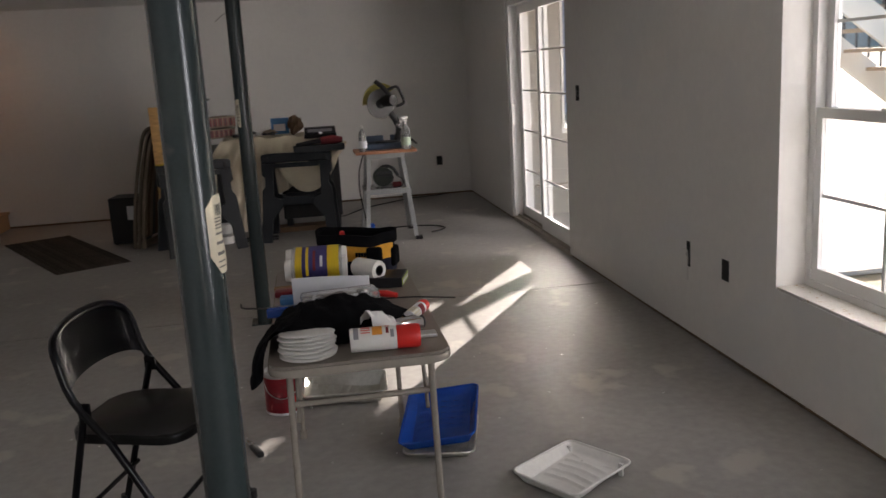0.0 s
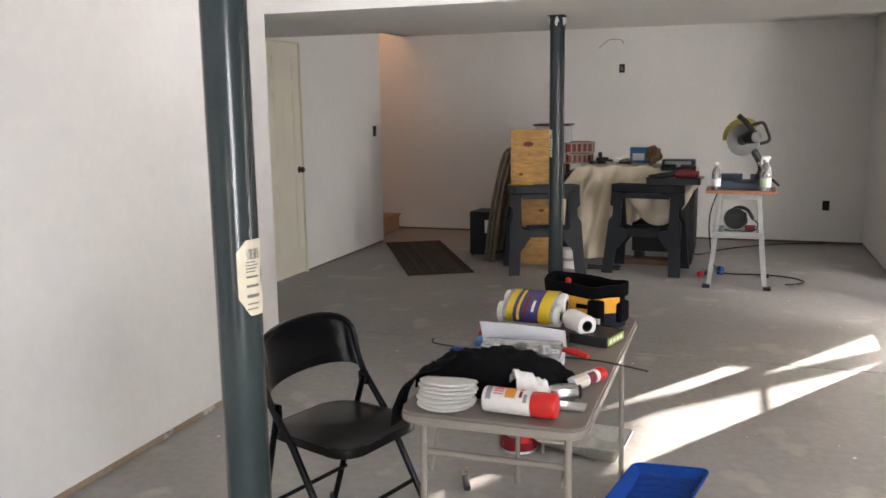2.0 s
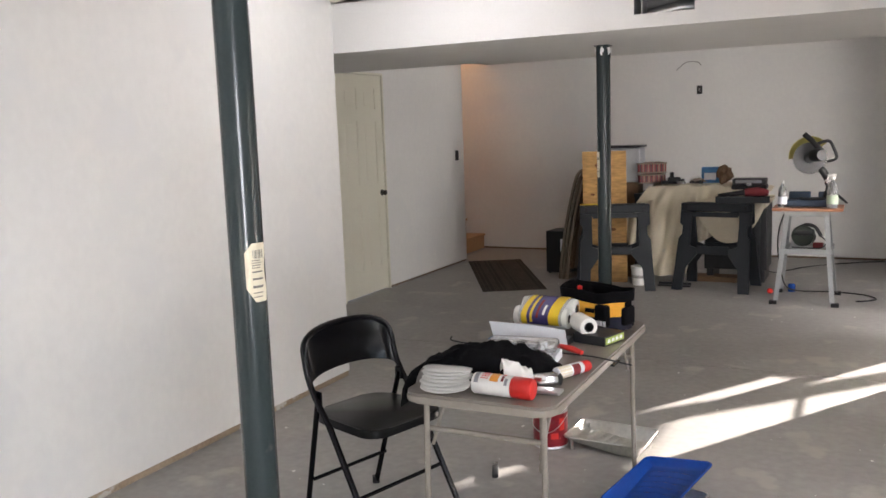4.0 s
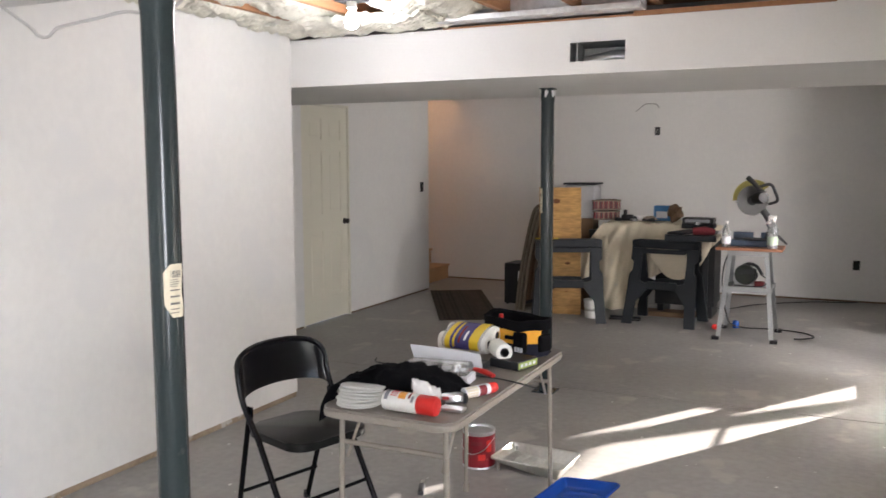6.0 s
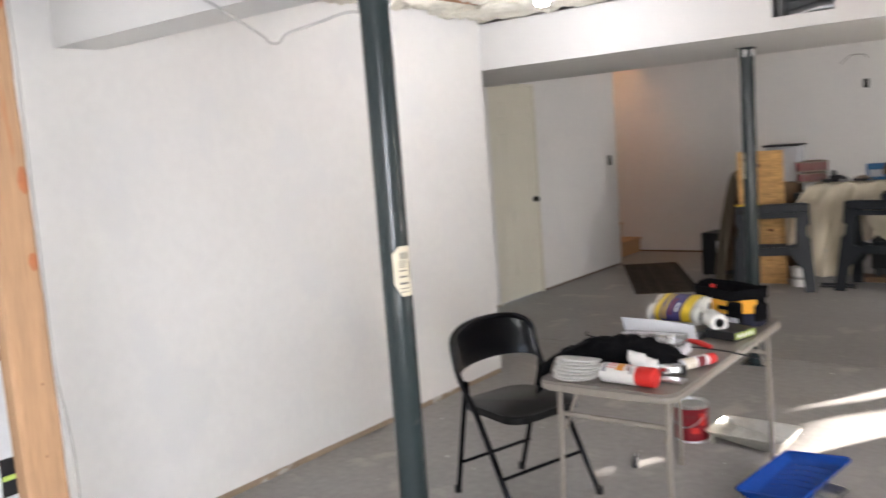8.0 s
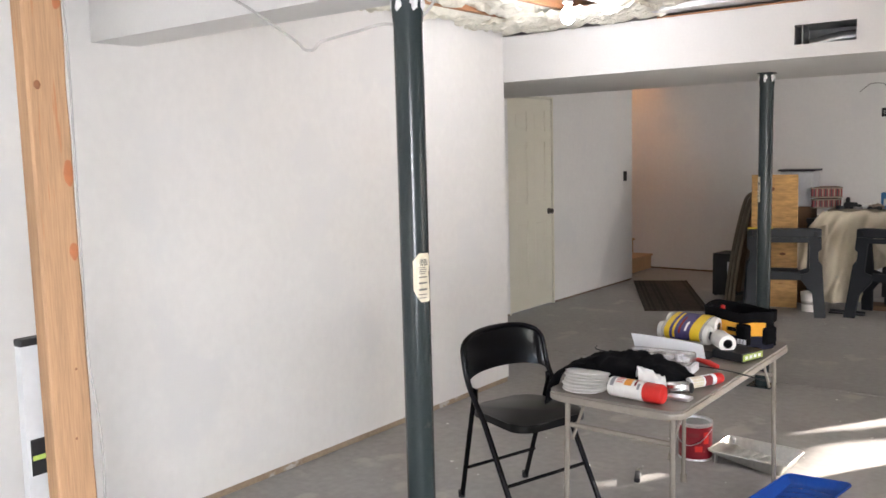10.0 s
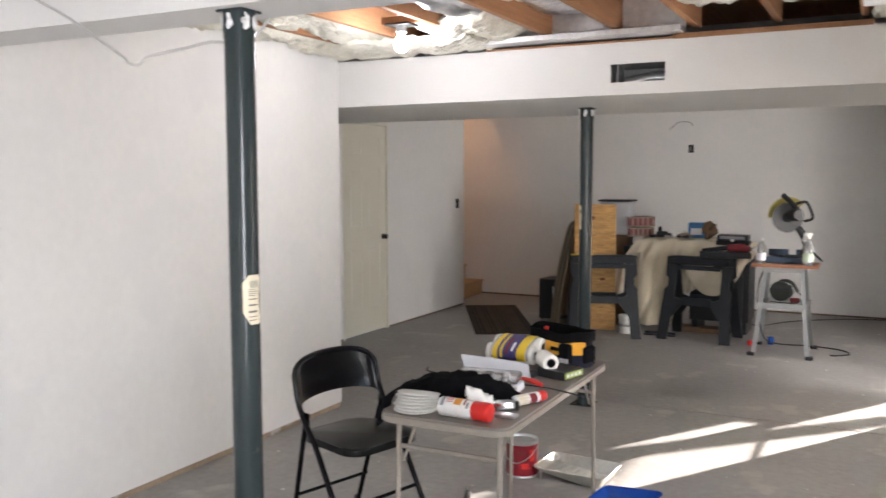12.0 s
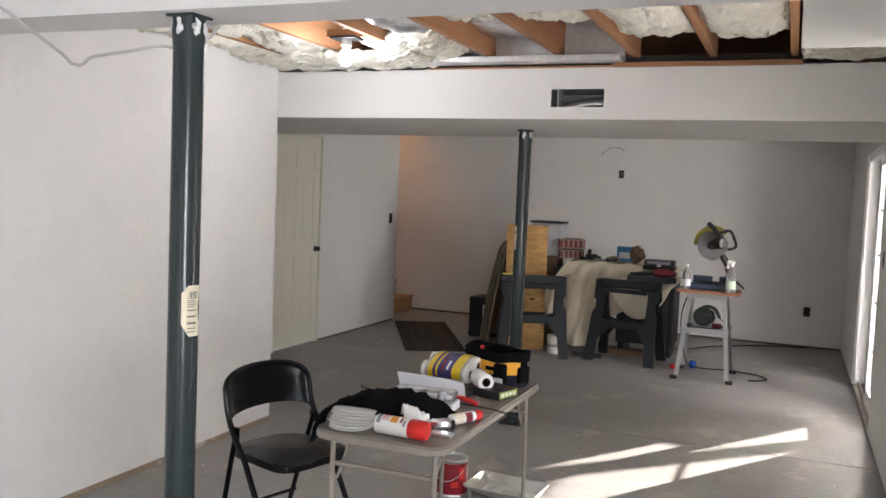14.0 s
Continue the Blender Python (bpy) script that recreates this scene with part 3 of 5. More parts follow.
# ceiling bulb in a plain socket under a joist
bulb = thing("ceiling_bulb", "lit bare bulb in a dark socket under the joists", "ceiling light", Matrix.Translation((0.10, 4.17, 2.36)))
part("socket_plate", boxes((-0.075, -0.055, -0.012, 0.075, 0.055, 0.0), bevel=0.004), BLACKPL, bulb)
part("socket_block", boxes((-0.11, -0.02, 0.0, 0.13, 0.02, 0.04)), JOISTWOOD, bulb)
bm = bmesh.new()
lathe(bm, [(0.0, -0.012), (0.026, -0.012), (0.028, -0.045), (0.0, -0.045)])
part("socket", bm, WHITEVINYL, bulb, "", True)
bm = bmesh.new()
lathe(bm, [(0.013, -0.045), (0.016, -0.060), (0.030, -0.082), (0.037, -0.105), (0.033, -0.130), (0.018, -0.146), (0.0, -0.150)], seg=28)
part("glass_bulb", bm, BULBGLOW, bulb, "glowing white bulb", True)

# cable that loops under the beam
bm = bmesh.new()
tube(bm, curved([(-0.10, 2.034, 2.16), (0.107, 2.034, 2.064), (0.225, 2.034, 1.998), (0.363, 2.034, 1.917), (0.392, 2.034, 1.893), (0.432, 2.034, 1.887), (0.467, 2.034, 1.907), (0.53, 2.034, 1.915), (0.62, 2.034, 1.923), (0.69, 2.060, 1.938), (0.71, 2.20, 1.96), (0.74, 2.30, 2.10), (0.74, 2.4, 2.40)], 7), 0.0048, 8)
tagged(part("power_cable", bm, CABLE, None, "", True), "pale cable looping under the boxed beam", "cable")
bm = bmesh.new()
tube(bm, curved([(-0.22, 3.5, 2.42), (-0.27, 3.56, 2.36), (-0.36, 3.6, 2.33), (-0.52, 3.9, 2.36), (-0.6, 4.2, 2.40)], 7), 0.004, 8)
tagged(part("power_cable", bm, CABLE, None, "", True), "grey cable hanging from the joists", "cable")

# ---- outside ----
setting("ground", boxes((XR + TW, -400, -0.5, 900, 500, -0.06)), SOIL, "dry tan grass and soil outside", "ground")
setting("pavement", boxes((XR + TW, 5.6, -0.055, 6.4, 9.2, -0.02), bevel=0.01), CONCRETE2, "pale patio slab outside the door", "patio")
ell = tagged(new("house_wing"), "white clapboard wing of the house by the patio", "house wing", "", "structure")
# The wider lower part is an unseen step added to trim the sun strip.
part("wall", boxes((XR + TW, 8.72, -0.05, 3.75, 9.6, 0.82), (XR + TW, 8.72, 0.82, 3.49, 9.6, 2.25)), SIDING, ell)
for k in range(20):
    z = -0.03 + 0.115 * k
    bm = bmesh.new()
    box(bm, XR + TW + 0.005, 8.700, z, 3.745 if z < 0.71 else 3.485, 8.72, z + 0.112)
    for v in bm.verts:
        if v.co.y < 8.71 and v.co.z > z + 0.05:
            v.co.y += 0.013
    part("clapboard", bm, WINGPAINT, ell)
part("corner_board", boxes((3.751, 8.694, -0.05, 3.775, 8.80, 0.82), (3.491, 8.694, 0.824, 3.515, 8.80, 2.25)), SIDING, ell)

deck = tagged(new("deck"), "raised wooden deck with stairs over the patio", "deck", "", "structure")
for k in range(15):
    part("plank", boxes((XR + TW + 0.01 + 0.14 * k, 5.3, 2.31, XR + TW + 0.145 + 0.14 * k, 12.4, 2.35)), DECKWOOD, deck)
# Rim depth is set to cut off the low sun on the floor.
part("rim_joist", boxes((5.27, 5.3, 2.03, 5.31, 12.4, 2.37)), DECKWOOD, deck)
# Unseen beam added to block the sun between the floor strips.
part("cross_beam", boxes((5.25, 9.6, 1.765, 5.33, 10.90, 2.029), (5.25, 10.90, 1.765, 5.33, 11.25, 1.945)), DECKWOOD, deck)
for y, radius in ((5.4, 0.046), (9.95, 0.064)):
    bm = bmesh.new()
    tube(bm, [(5.2, y, -0.06), (5.2, y, 2.308)], radius, 14)
    part("post", bm, RAIL, deck, "", True)
# Unseen sloping board, added only to cast the slanted shadow across the sun patch.
bm = bmesh.new()
outline_slab(bm, [(4.20, 2.285), (4.20, 2.095), (6.735, -0.06), (6.96, -0.06)], 0, 0.04, Matrix.Translation((0, 10.66, 0)) @ Matrix.Rotation(radians(90), 4, "X"))
part("stair_stringer", bm, DECKWOOD, deck)
ladder = tagged(new("deck_stairs"), "white-sided deck stairs with black balusters", "stairs", "", "structure")
for y in (7.55, 8.55):
    bm = bmesh.new()
    outline_slab(bm, [(5.32, 2.33), (5.32, 2.01), (8.2, -0.06), (8.52, -0.06)], 0, 0.04, Matrix.Translation((0, y + 0.04, 0)) @ Matrix.Rotation(radians(90), 4, "X"))
    part("stringer", bm, SIDING, ladder)
    bm = bmesh.new()
    tube(bm, [(5.34, y + 0.02, 3.25), (8.45, y + 0.02, 0.96)], 0.022, 8)
    part("handrail", bm, RAIL, ladder)
    for k in range(22):
        x = 5.42 + 0.14 * k
        z = 2.31 - 0.735 * (x - 5.32)
        part("baluster", boxes((x - 0.009, y + 0.011, z + 0.02, x + 0.009, y + 0.029, z + 0.88)), RAIL, ladder)
for k in range(12):
    x, z = 5.34 + 0.255 * k, 2.14 - 0.188 * k
    part("tread", boxes((x, 7.592, z, x + 0.28, 8.508, z + 0.035)), DECKWOOD, ladder)
# Distance haze is put into the trees' pale blue-grey colour.
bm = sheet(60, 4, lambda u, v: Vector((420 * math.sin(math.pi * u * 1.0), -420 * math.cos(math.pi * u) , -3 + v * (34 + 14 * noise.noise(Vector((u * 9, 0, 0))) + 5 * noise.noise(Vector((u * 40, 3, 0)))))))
setting("backdrop", bm, material("far trees with haze in the colour", (0.20, 0.24, 0.26), 0.95, spread=0.2, scale=0.05, fine=0.6, bump=0), "distant tree line with haze mixed into its colour", "backdrop")

# ---- things ----
BLACKENAMEL = material("black enamel", (0.002, 0.002, 0.003), 0.20, spread=0.15, scale=8, bump=0.02, spec=0.30)
SEATENAMEL = material("scuffed black enamel", (0.004, 0.004, 0.004), 0.30, spread=0.3, scale=9, fine=50, bump=0.04, spec=0.25)
BEIGEVINYL = material("taupe vinyl top", (0.20, 0.172, 0.148), 0.36, spread=0.12, scale=7, fine=80, bump=0.08, stain=(0.52, 0.49, 0.44), stain_at=0.70)
TAUPESTEEL = material("taupe enamel steel", (0.28, 0.25, 0.215), 0.27, spread=0.08, bump=0.02, stain=(0.55, 0.53, 0.5), stain_at=0.72)
BLACKCLOTH = material("black knit cloth", (0.005, 0.005, 0.006), 0.95, spread=0.3, scale=20, fine=200, bump=0.4, spec=0.1)
WHITEPL = material("white plastic", (0.74, 0.73, 0.70), 0.35, spread=0.05, scale=10, bump=0.02)
REDPL = material("red plastic", (0.60, 0.025, 0.02), 0.35, spread=0.06, bump=0.02)
REDCAN = material("red printed tin", (0.22, 0.010, 0.018), 0.35, 0.2, spread=0.2, scale=12, stain=(0.45, 0.10, 0.09), stain_at=0.66)
ORANGE = material("orange print", (0.70, 0.28, 0.04), 0.5, bump=0)
YELLOW = material("yellow print", (0.72, 0.50, 0.02), 0.5, spread=0.05, bump=0.02)
BAGYELLOW = material("yellow canvas", (0.75, 0.36, 0.03), 0.75, spread=0.1, scale=15, fine=150, bump=0.2)
NAVY = material("navy canvas", (0.008, 0.009, 0.022), 0.9, spread=0.2, scale=20, fine=150, bump=0.2)
PURPLE = material("indigo print", (0.05, 0.04, 0.16), 0.5, bump=0)
TISSUE = material("white tissue", (0.80, 0.79, 0.77), 0.9, spread=0.04, bump=0.1)
CHROME = material("chrome", (0.75, 0.75, 0.76), 0.16, 1.0, spread=0.05, bump=0.01)
NAP = material("white roller nap", (0.78, 0.77, 0.73), 0.98, spread=0.08, scale=40, fine=200, bump=0.5, spec=0.1)
CARD = material("white card", (0.76, 0.77, 0.80), 0.75, spread=0.03, bump=0.02)
CLEARPL = material("clear plastic", (0.95, 0.95, 0.95), 0.12, spread=0.02, bump=0.3, dist=0.01, trans=0.85)
BLUEPL = material("blue plastic", (0.008, 0.062, 0.34), 0.16, spread=0.12, scale=6, bump=0.02)
BLUEBOX = material("blue print box", (0.05, 0.20, 0.45), 0.5, spread=0.2, scale=18, bump=0.02)
GREENPRINT = material("green print", (0.35, 0.45, 0.10), 0.5, bump=0)
SHINY = material("wet aluminium tray", (0.66, 0.66, 0.63), 0.34, 1.0, spread=0.15, scale=14, bump=0.1)
PAINTWHITE = material("dried white paint", (0.82, 0.81, 0.78), 0.5, spread=0.06, scale=12, bump=0.1, stain=(0.50, 0.48, 0.45), stain_at=0.70)
HORSE = material("slate plastic", (0.011, 0.014, 0.018), 0.5, spread=0.15, scale=8, bump=0.04)
CANVAS = material("cream drop cloth", (0.64, 0.57, 0.44), 0.92, spread=0.14, scale=3, fine=120, bump=0.25, stain=(0.58, 0.54, 0.45), stain_at=0.66, spec=0.15)
STEELGREY = material("grey stand steel", (0.33, 0.34, 0.34), 0.45, 0.5, spread=0.12, bump=0.03)
REDWOOD = material("reddish bench top", (0.30, 0.13, 0.07), 0.6, spread=0.2, scale=6, stretch=(1, 6, 1))
MAT = material("brown ribbed mat", (0.075, 0.062, 0.050), 0.95, spread=0.25, scale=8, fine=90, bump=0.5, spec=0.1, vary=0.2)
STRIPE_R = material("maroon stripe cloth", (0.20, 0.03, 0.035), 0.9, bump=0.2)
STRIPE_W = material("cream stripe cloth", (0.27, 0.22, 0.17), 0.9, bump=0.2)
KRAFT = material("brown paper", (0.15, 0.09, 0.05), 0.85, spread=0.15, bump=0.3)
SAWYELLOW = material("yellow tool casing", (0.42, 0.36, 0.10), 0.4, spread=0.08, bump=0.02)
GREYTOOL = material("dark tool casing", (0.020, 0.021, 0.023), 0.45, spread=0.15, bump=0.03)
TOOLBLUE = material("grey blue cast base", (0.045, 0.07, 0.11), 0.4, spread=0.15, bump=0.03)
PALEGREEN = material("pale green label", (0.45, 0.55, 0.42), 0.5, bump=0)
BINPL = material("cloudy bin plastic", (0.40, 0.41, 0.43), 0.4, spread=0.1, bump=0.02)
BLADE = material("dull saw steel", (0.10, 0.10, 0.10), 0.5, 0.5, spread=0.15, bump=0.02)
LEVELALU = material("level aluminium", (0.60, 0.62, 0.63), 0.4, 0.4, spread=0.05, bump=0.01)
TANMETAL = material("tan lawn chair frame", (0.15, 0.12, 0.085), 0.5, spread=0.1, bump=0.02)
OFFPRINT = material("grey print bars", (0.25, 0.25, 0.27), 0.6, bump=0)


def spun(name, profile, mat, parent, m=None, seg=24, label=""):
    bm = bmesh.new()
    lathe(bm, profile, m, seg)
    return part(name, bm, mat, parent, label, True)


def bar(name, points, r, mat, parent, seg=10, label="", flat=1.0):
    bm = bmesh.new()
    tube(bm, points, r, seg, flat=flat)
    return part(name, bm, mat, parent, label, True)


# folding chair: local x forward
def folding_chair(m):
    c = thing("folding_chair", "black enamelled steel folding chair beside the table", "chair", m)
    w = 0.232
    top_x, top_z = -0.20, 0.785
    foot = 0.235

    def side(z, s):
        """The frame leans back and grows more upright above the seat."""
        x = foot + (top_x - foot) * z / top_z
        if z > 0.40:
            k = min(1.0, (z - 0.40) / 0.26)
            k = k * k * (3 - 2 * k)
            x += k * ((foot + (top_x - foot) * 0.665 / top_z - 0.16 * (z - 0.665)) - x)
        return Vector((x, s * w, z))
    arch = [side(0.012, -1), side(0.30, -1), side(0.42, -1), side(0.47, -1), side(0.52, -1), side(0.56, -1), side(0.60, -1), side(0.64, -1), side(0.665, -1)]
    for k in range(1, 16):
        a = math.pi * k / 16
        z = 0.666 + 0.108 * math.sin(a) ** 0.7
        p = side(z, 0)
        arch.append(Vector((p.x - 0.028 * math.sin(a), -w * math.copysign(abs(math.cos(a)) ** 0.85, math.cos(a)), z)))
    arch += [side(0.665, 1), side(0.64, 1), side(0.60, 1), side(0.56, 1), side(0.52, 1), side(0.47, 1), side(0.42, 1), side(0.30, 1), side(0.012, 1)]
    bar("front_frame", arch, 0.0125, BLACKENAMEL, c)

    def back(u, v):
        y = (2 * u - 1) * (w - 0.006)
        a = math.acos(max(-1, min(1, -(2 * u - 1))))
        zt = 0.670 + 0.103 * math.sin(a) ** 0.62
        zb = 0.555 + 0.040 * math.sin(a)
        z = zb + (zt - zb) * v
        p = side(z, 0)
        return Vector((p.x - 0.042 * math.sin(a), y, z))
    part("backrest", thicken(sheet(28, 8, back), 0.004), BLACKENAMEL, c, "curved glossy black back panel", True)
    for s in (-1, 1):
        p = side(0.525, s * 0.93)
        bar("rear_leg", [p, (-0.225, s * 0.19, 0.012)], 0.0115, BLACKENAMEL, c)
        part("bracket", boxes((p.x - 0.02, p.y - 0.005, p.z - 0.03, p.x + 0.02, p.y + 0.005, p.z + 0.02), bevel=0.003), BLACKENAMEL, c)
        for q in (side(0.0, s), Vector((-0.23, s * 0.19, 0))):
            spun("foot_cap", [(0, 0), (0.016, 0.0), (0.016, 0.03), (0, 0.03)], BLACKPL, c, Matrix.Translation(q), 12)
    outline = []
    for x, y in rounded(-0.185, -0.185, 0.215, 0.185, 0.085, 7):
        outline.append((x, y * (1.0 + 0.10 * (x + 0.185) / 0.41)))
    bm = bmesh.new()
    outline_slab(bm, outline, 0.402, 0.434)
    bmesh.ops.bevel(bm, geom=[e for e in bm.edges if all(v.co.z > 0.43 for v in e.verts)], offset=0.010, segments=3, profile=0.5, affect="EDGES")
    part("seat", bm, SEATENAMEL, c, "scuffed black seat pan", True)
    bar("stretcher", [side(0.17, -1), side(0.17, 1)], 0.008, BLACKENAMEL, c)
    bar("stretcher", [(-0.165, -0.195, 0.16), (-0.165, 0.195, 0.16)], 0.008, BLACKENAMEL, c)
    return c


folding_chair(Matrix.Translation((0.368, 3.290, 0)) @ Matrix.Rotation(radians(-17), 4, "Z"))

TABLE = (0.800, 2.745, 1.308, 3.955)


def folding_table():
    x0, y0, x1, y1 = TABLE
    t = thing("folding_table", "taupe vinyl-topped folding table with steel legs", "table", Matrix.Translation((x0, y0, 0)))
    w, d = x1 - x0, y1 - y0
    bm = bmesh.new()
    outline_slab(bm, rounded(0.004, 0.004, w - 0.004, d - 0.004, 0.055), 0.704, 0.712)
    part("tabletop", bm, BEIGEVINYL, t, "worn taupe vinyl top")
    bm = bmesh.new()
    outline_slab(bm, rounded(0, 0, w, d, 0.058, 8), 0.680, 0.7035)
    bmesh.ops.bevel(bm, geom=[e for e in bm.edges if abs(e.verts[0].co.z - e.verts[1].co.z) < 1e-4], offset=0.006, segments=2, profile=0.5, affect="EDGES")
    part("apron", bm, TAUPESTEEL, t, "", True)
    for x in (0.055, w - 0.055):
        for y, s in ((0.075, -1), (d - 0.06, 1)):
            bar("leg", [(x, y, 0.682), (x + (0.008 if x > 0.2 else -0.008), y + 0.012 * s, 0.02)], 0.0098, TAUPESTEEL, t)
            spun("foot_cap", [(0, 0), (0.014, 0), (0.014, 0.035), (0, 0.035)], TAUPESTEEL, t, Matrix.Translation((x + (0.008 if x > 0.2 else -0.008), y + 0.0125 * s, 0)), 12)
    for y in (0.08, d - 0.065):
        bar("cross_bar", [(0.055, y, 0.575), (w - 0.055, y, 0.575)], 0.009, TAUPESTEEL, t)
    for x in (0.07, w - 0.07):
        for y, s in ((0.08, 1), (d - 0.065, -1)):
            bar("brace", [(x, y, 0.52), (x + 0.004, y + 0.12 * s, 0.682)], 0.006, TAUPESTEEL, t, 8)


folding_table()
ZT = 0.712

# clutter on the table
stack = []
for k in range(7):
    m = Matrix.Translation((0.912 + 0.004 * math.sin(2.1 * k), 2.838 + 0.005 * k + 0.003 * math.cos(1.7 * k), ZT + 0.001 + 0.0086 * k)) @ Matrix.Rotation(radians(-1.3 * k), 4, "X") @ Matrix.Rotation(radians(0.8 * math.sin(k * 2.3)), 4, "Y")
    p = spun("paper_plate", [(0.0, 0.0), (0.066, 0.0), (0.077, 0.0012), (0.0805, 0.0036), (0.077, 0.0062), (0.060, 0.0072), (0.0, 0.0072)], WHITEPL, None, m, 36)
    tagged(p, "white plate in an uneven stack on the table", "plate", "stack of plates")


def spray_can(m, length, r, cap, name, label, body_mat, bands):
    c = thing(name, label, "spray can", m)
    b = spun("can_body", [(0, 0), (r * 0.92, 0), (r, 0.004), (r, length - cap - 0.006), (r * 0.95, length - cap), (0, length - cap)], body_mat, c, None, 32)
    spun("cap", [(r * 0.93, length - cap), (r * 1.0, length - cap + 0.003), (r * 1.0, length - 0.010), (r * 0.9, length - 0.002), (0, length)], REDPL, c, None, 32, "red plastic cap")
    for a0, a1, z0, z1, mt in bands:
        def f(u, v):
            a = radians(a0 + (a1 - a0) * u)
            return Vector(((r + 0.0006) * math.cos(a), (r + 0.0006) * math.sin(a), z0 + (z1 - z0) * v))
        part("print", thicken(sheet(12, 1, f), 0.0003), mt, b)


bands = [(95, 175, 0.062, 0.090, ORANGE), (60, 120, 0.034, 0.056, REDPL), (126, 134, 0.030, 0.056, REDPL), (142, 148, 0.030, 0.056, REDPL), (158, 163, 0.030, 0.056, REDPL), (70, 190, 0.010, 0.024, OFFPRINT), (60, 92, 0.062, 0.090, STRIPE_R), (80, 125, 0.098, 0.110, REDPL), (132, 170, 0.100, 0.108, STRIPE_R), (150, 190, 0.112, 0.122, OFFPRINT)]
spray_can(Matrix.Translation((1.030, 2.818, ZT + 0.0345)) @ Matrix.Rotation(radians(-3), 4, "Z") @ Matrix.Rotation(radians(90), 4, "Y") @ Matrix.Rotation(radians(60), 4, "Z"), 0.198, 0.0335, 0.068, "spray_can", "white and orange spray can with red cap lying down", WHITEPL, bands)
spray_can(Matrix.Translation((1.222, 3.030, ZT + 0.022)) @ Matrix.Rotation(radians(63), 4, "Z") @ Matrix.Rotation(radians(90), 4, "Y"), 0.15, 0.020, 0.036, "caulk_tube", "small cream tube with red cap lying on the table", CARD, [(0, 360, 0.004, 0.055, PAPER), (200, 330, 0.062, 0.095, STRIPE_R)])


def lumpy(name, spine, widths, heights, z0, mat, seed, label, category, amount=0.014):
    """A soft heap over a line of points on the table."""
    pts = curved([(x, y, 0) for x, y in spine], 8)
    n = len(pts)

    def f(u, v):
        i = min(n - 2, int(u * (n - 1)))
        t = u * (n - 1) - i
        p = pts[i].lerp(pts[i + 1], t)
        d = (pts[i + 1] - pts[i]).normalized()
        side = Vector((-d.y, d.x, 0))
        ww, hh = float(np.interp(u, np.linspace(0, 1, len(widths)), widths)), float(np.interp(u, np.linspace(0, 1, len(heights)), heights))
        a = math.pi * v
        q = p - side * ww * math.cos(a)
        q.z = z0 + hh * max(0.0, math.sin(a)) ** 0.7
        nz = noise.noise(q * 22 + Vector((seed, 0, 0))) + 0.6 * noise.noise(q * 55 + Vector((0, seed, 0)))
        q += side * amount * 0.8 * nz * math.sin(a)
        q.z += amount * nz * math.sin(a)
        q.z = max(q.z, z0)
        return q
    return tagged(part(name, sheet(44, 22, f), mat, None, "", True), label, category)


sweater = lumpy("black_sweater", [(0.825, 2.90), (0.90, 2.985), (1.0, 3.035), (1.11, 3.06), (1.225, 3.085)], [0.05, 0.115, 0.135, 0.11, 0.04], [0.06, 0.085, 0.105, 0.09, 0.03], ZT + 0.001, BLACKCLOTH, 3, "crumpled black cloth garment heaped on the table", "garment", 0.016)


def sleeve(u, v):
    """A tongue of cloth that falls over the table's edge."""
    path = curved([(0.90, 2.965, 0.790), (0.835, 2.91, 0.772), (0.800, 2.875, 0.730), (0.788, 2.86, 0.690), (0.784, 2.852, 0.640)], 8)
    i = min(len(path) - 2, int(u * (len(path) - 1)))
    p = path[i].lerp(path[i + 1], u * (len(path) - 1) - i)
    a = math.tau * v
    ww = 0.075 * (1 - 0.5 * u)
    return p + Vector((0.020 * math.cos(a) - 0.020, ww * math.sin(a) * 0.75, 0.016 * math.cos(a))) + 0.006 * noise.noise_vector(p * 30 + Vector((0, v * 3, 0)))


part("sleeve", sheet(24, 16, sleeve), BLACKCLOTH, sweater, "", True)
lumpy("crumpled_tissue", [(1.085, 2.905), (1.13, 2.935), (1.165, 2.96)], [0.03, 0.052, 0.025], [0.095, 0.072, 0.045], ZT + 0.001, TISSUE, 9, "crumpled white tissue on the table", "tissue", 0.022)
gadget = thing("tape_measure", "chrome tape measure lying near the spray can", "tape measure", Matrix.Translation((1.215, 2.962, ZT)) @ Matrix.Rotation(radians(20), 4, "Z"))
part("case", boxes((-0.045, -0.028, 0.001, 0.038, 0.028, 0.042), bevel=0.010), CHROME, gadget, "", True)
spun("dial", [(0, 0), (0.018, 0), (0.020, 0.006), (0.010, 0.012), (0, 0.012)], GREYTOOL, gadget, Matrix.Translation((0.038, 0, 0.022)) @ Matrix.Rotation(radians(90), 4, "Y"), 18)
tagged(part("scraper", boxes((1.20, 2.875, ZT + 0.001, 1.285, 2.92, ZT + 0.012), bevel=0.003), TIN), "flat grey metal blade on the table", "scraper")

# white sheet of card propped on the packets
card = tagged(part("card_sheet", thicken(sheet(10, 4, lambda u, v: Vector((0.872 + 0.262 * u, 3.362 + 0.062 * u - (0.060 - 0.028 * u) * v, ZT + 0.004 + (0.110 - 0.036 * u) * v + 0.004 * math.sin(3 * u)))), 0.0015), CARD), "white card sheet propped up on the table", "card")
clamshell = thing("clear_package", "clear plastic package with hardware on the table", "package", Matrix.Translation((1.025, 3.245, ZT)) @ Matrix.Rotation(radians(6), 4, "Z"))
part("shell", boxes((-0.125, -0.048, 0.03, 0.125, 0.050, 0.072), bevel=0.012), CLEARPL, clamshell, "", True)
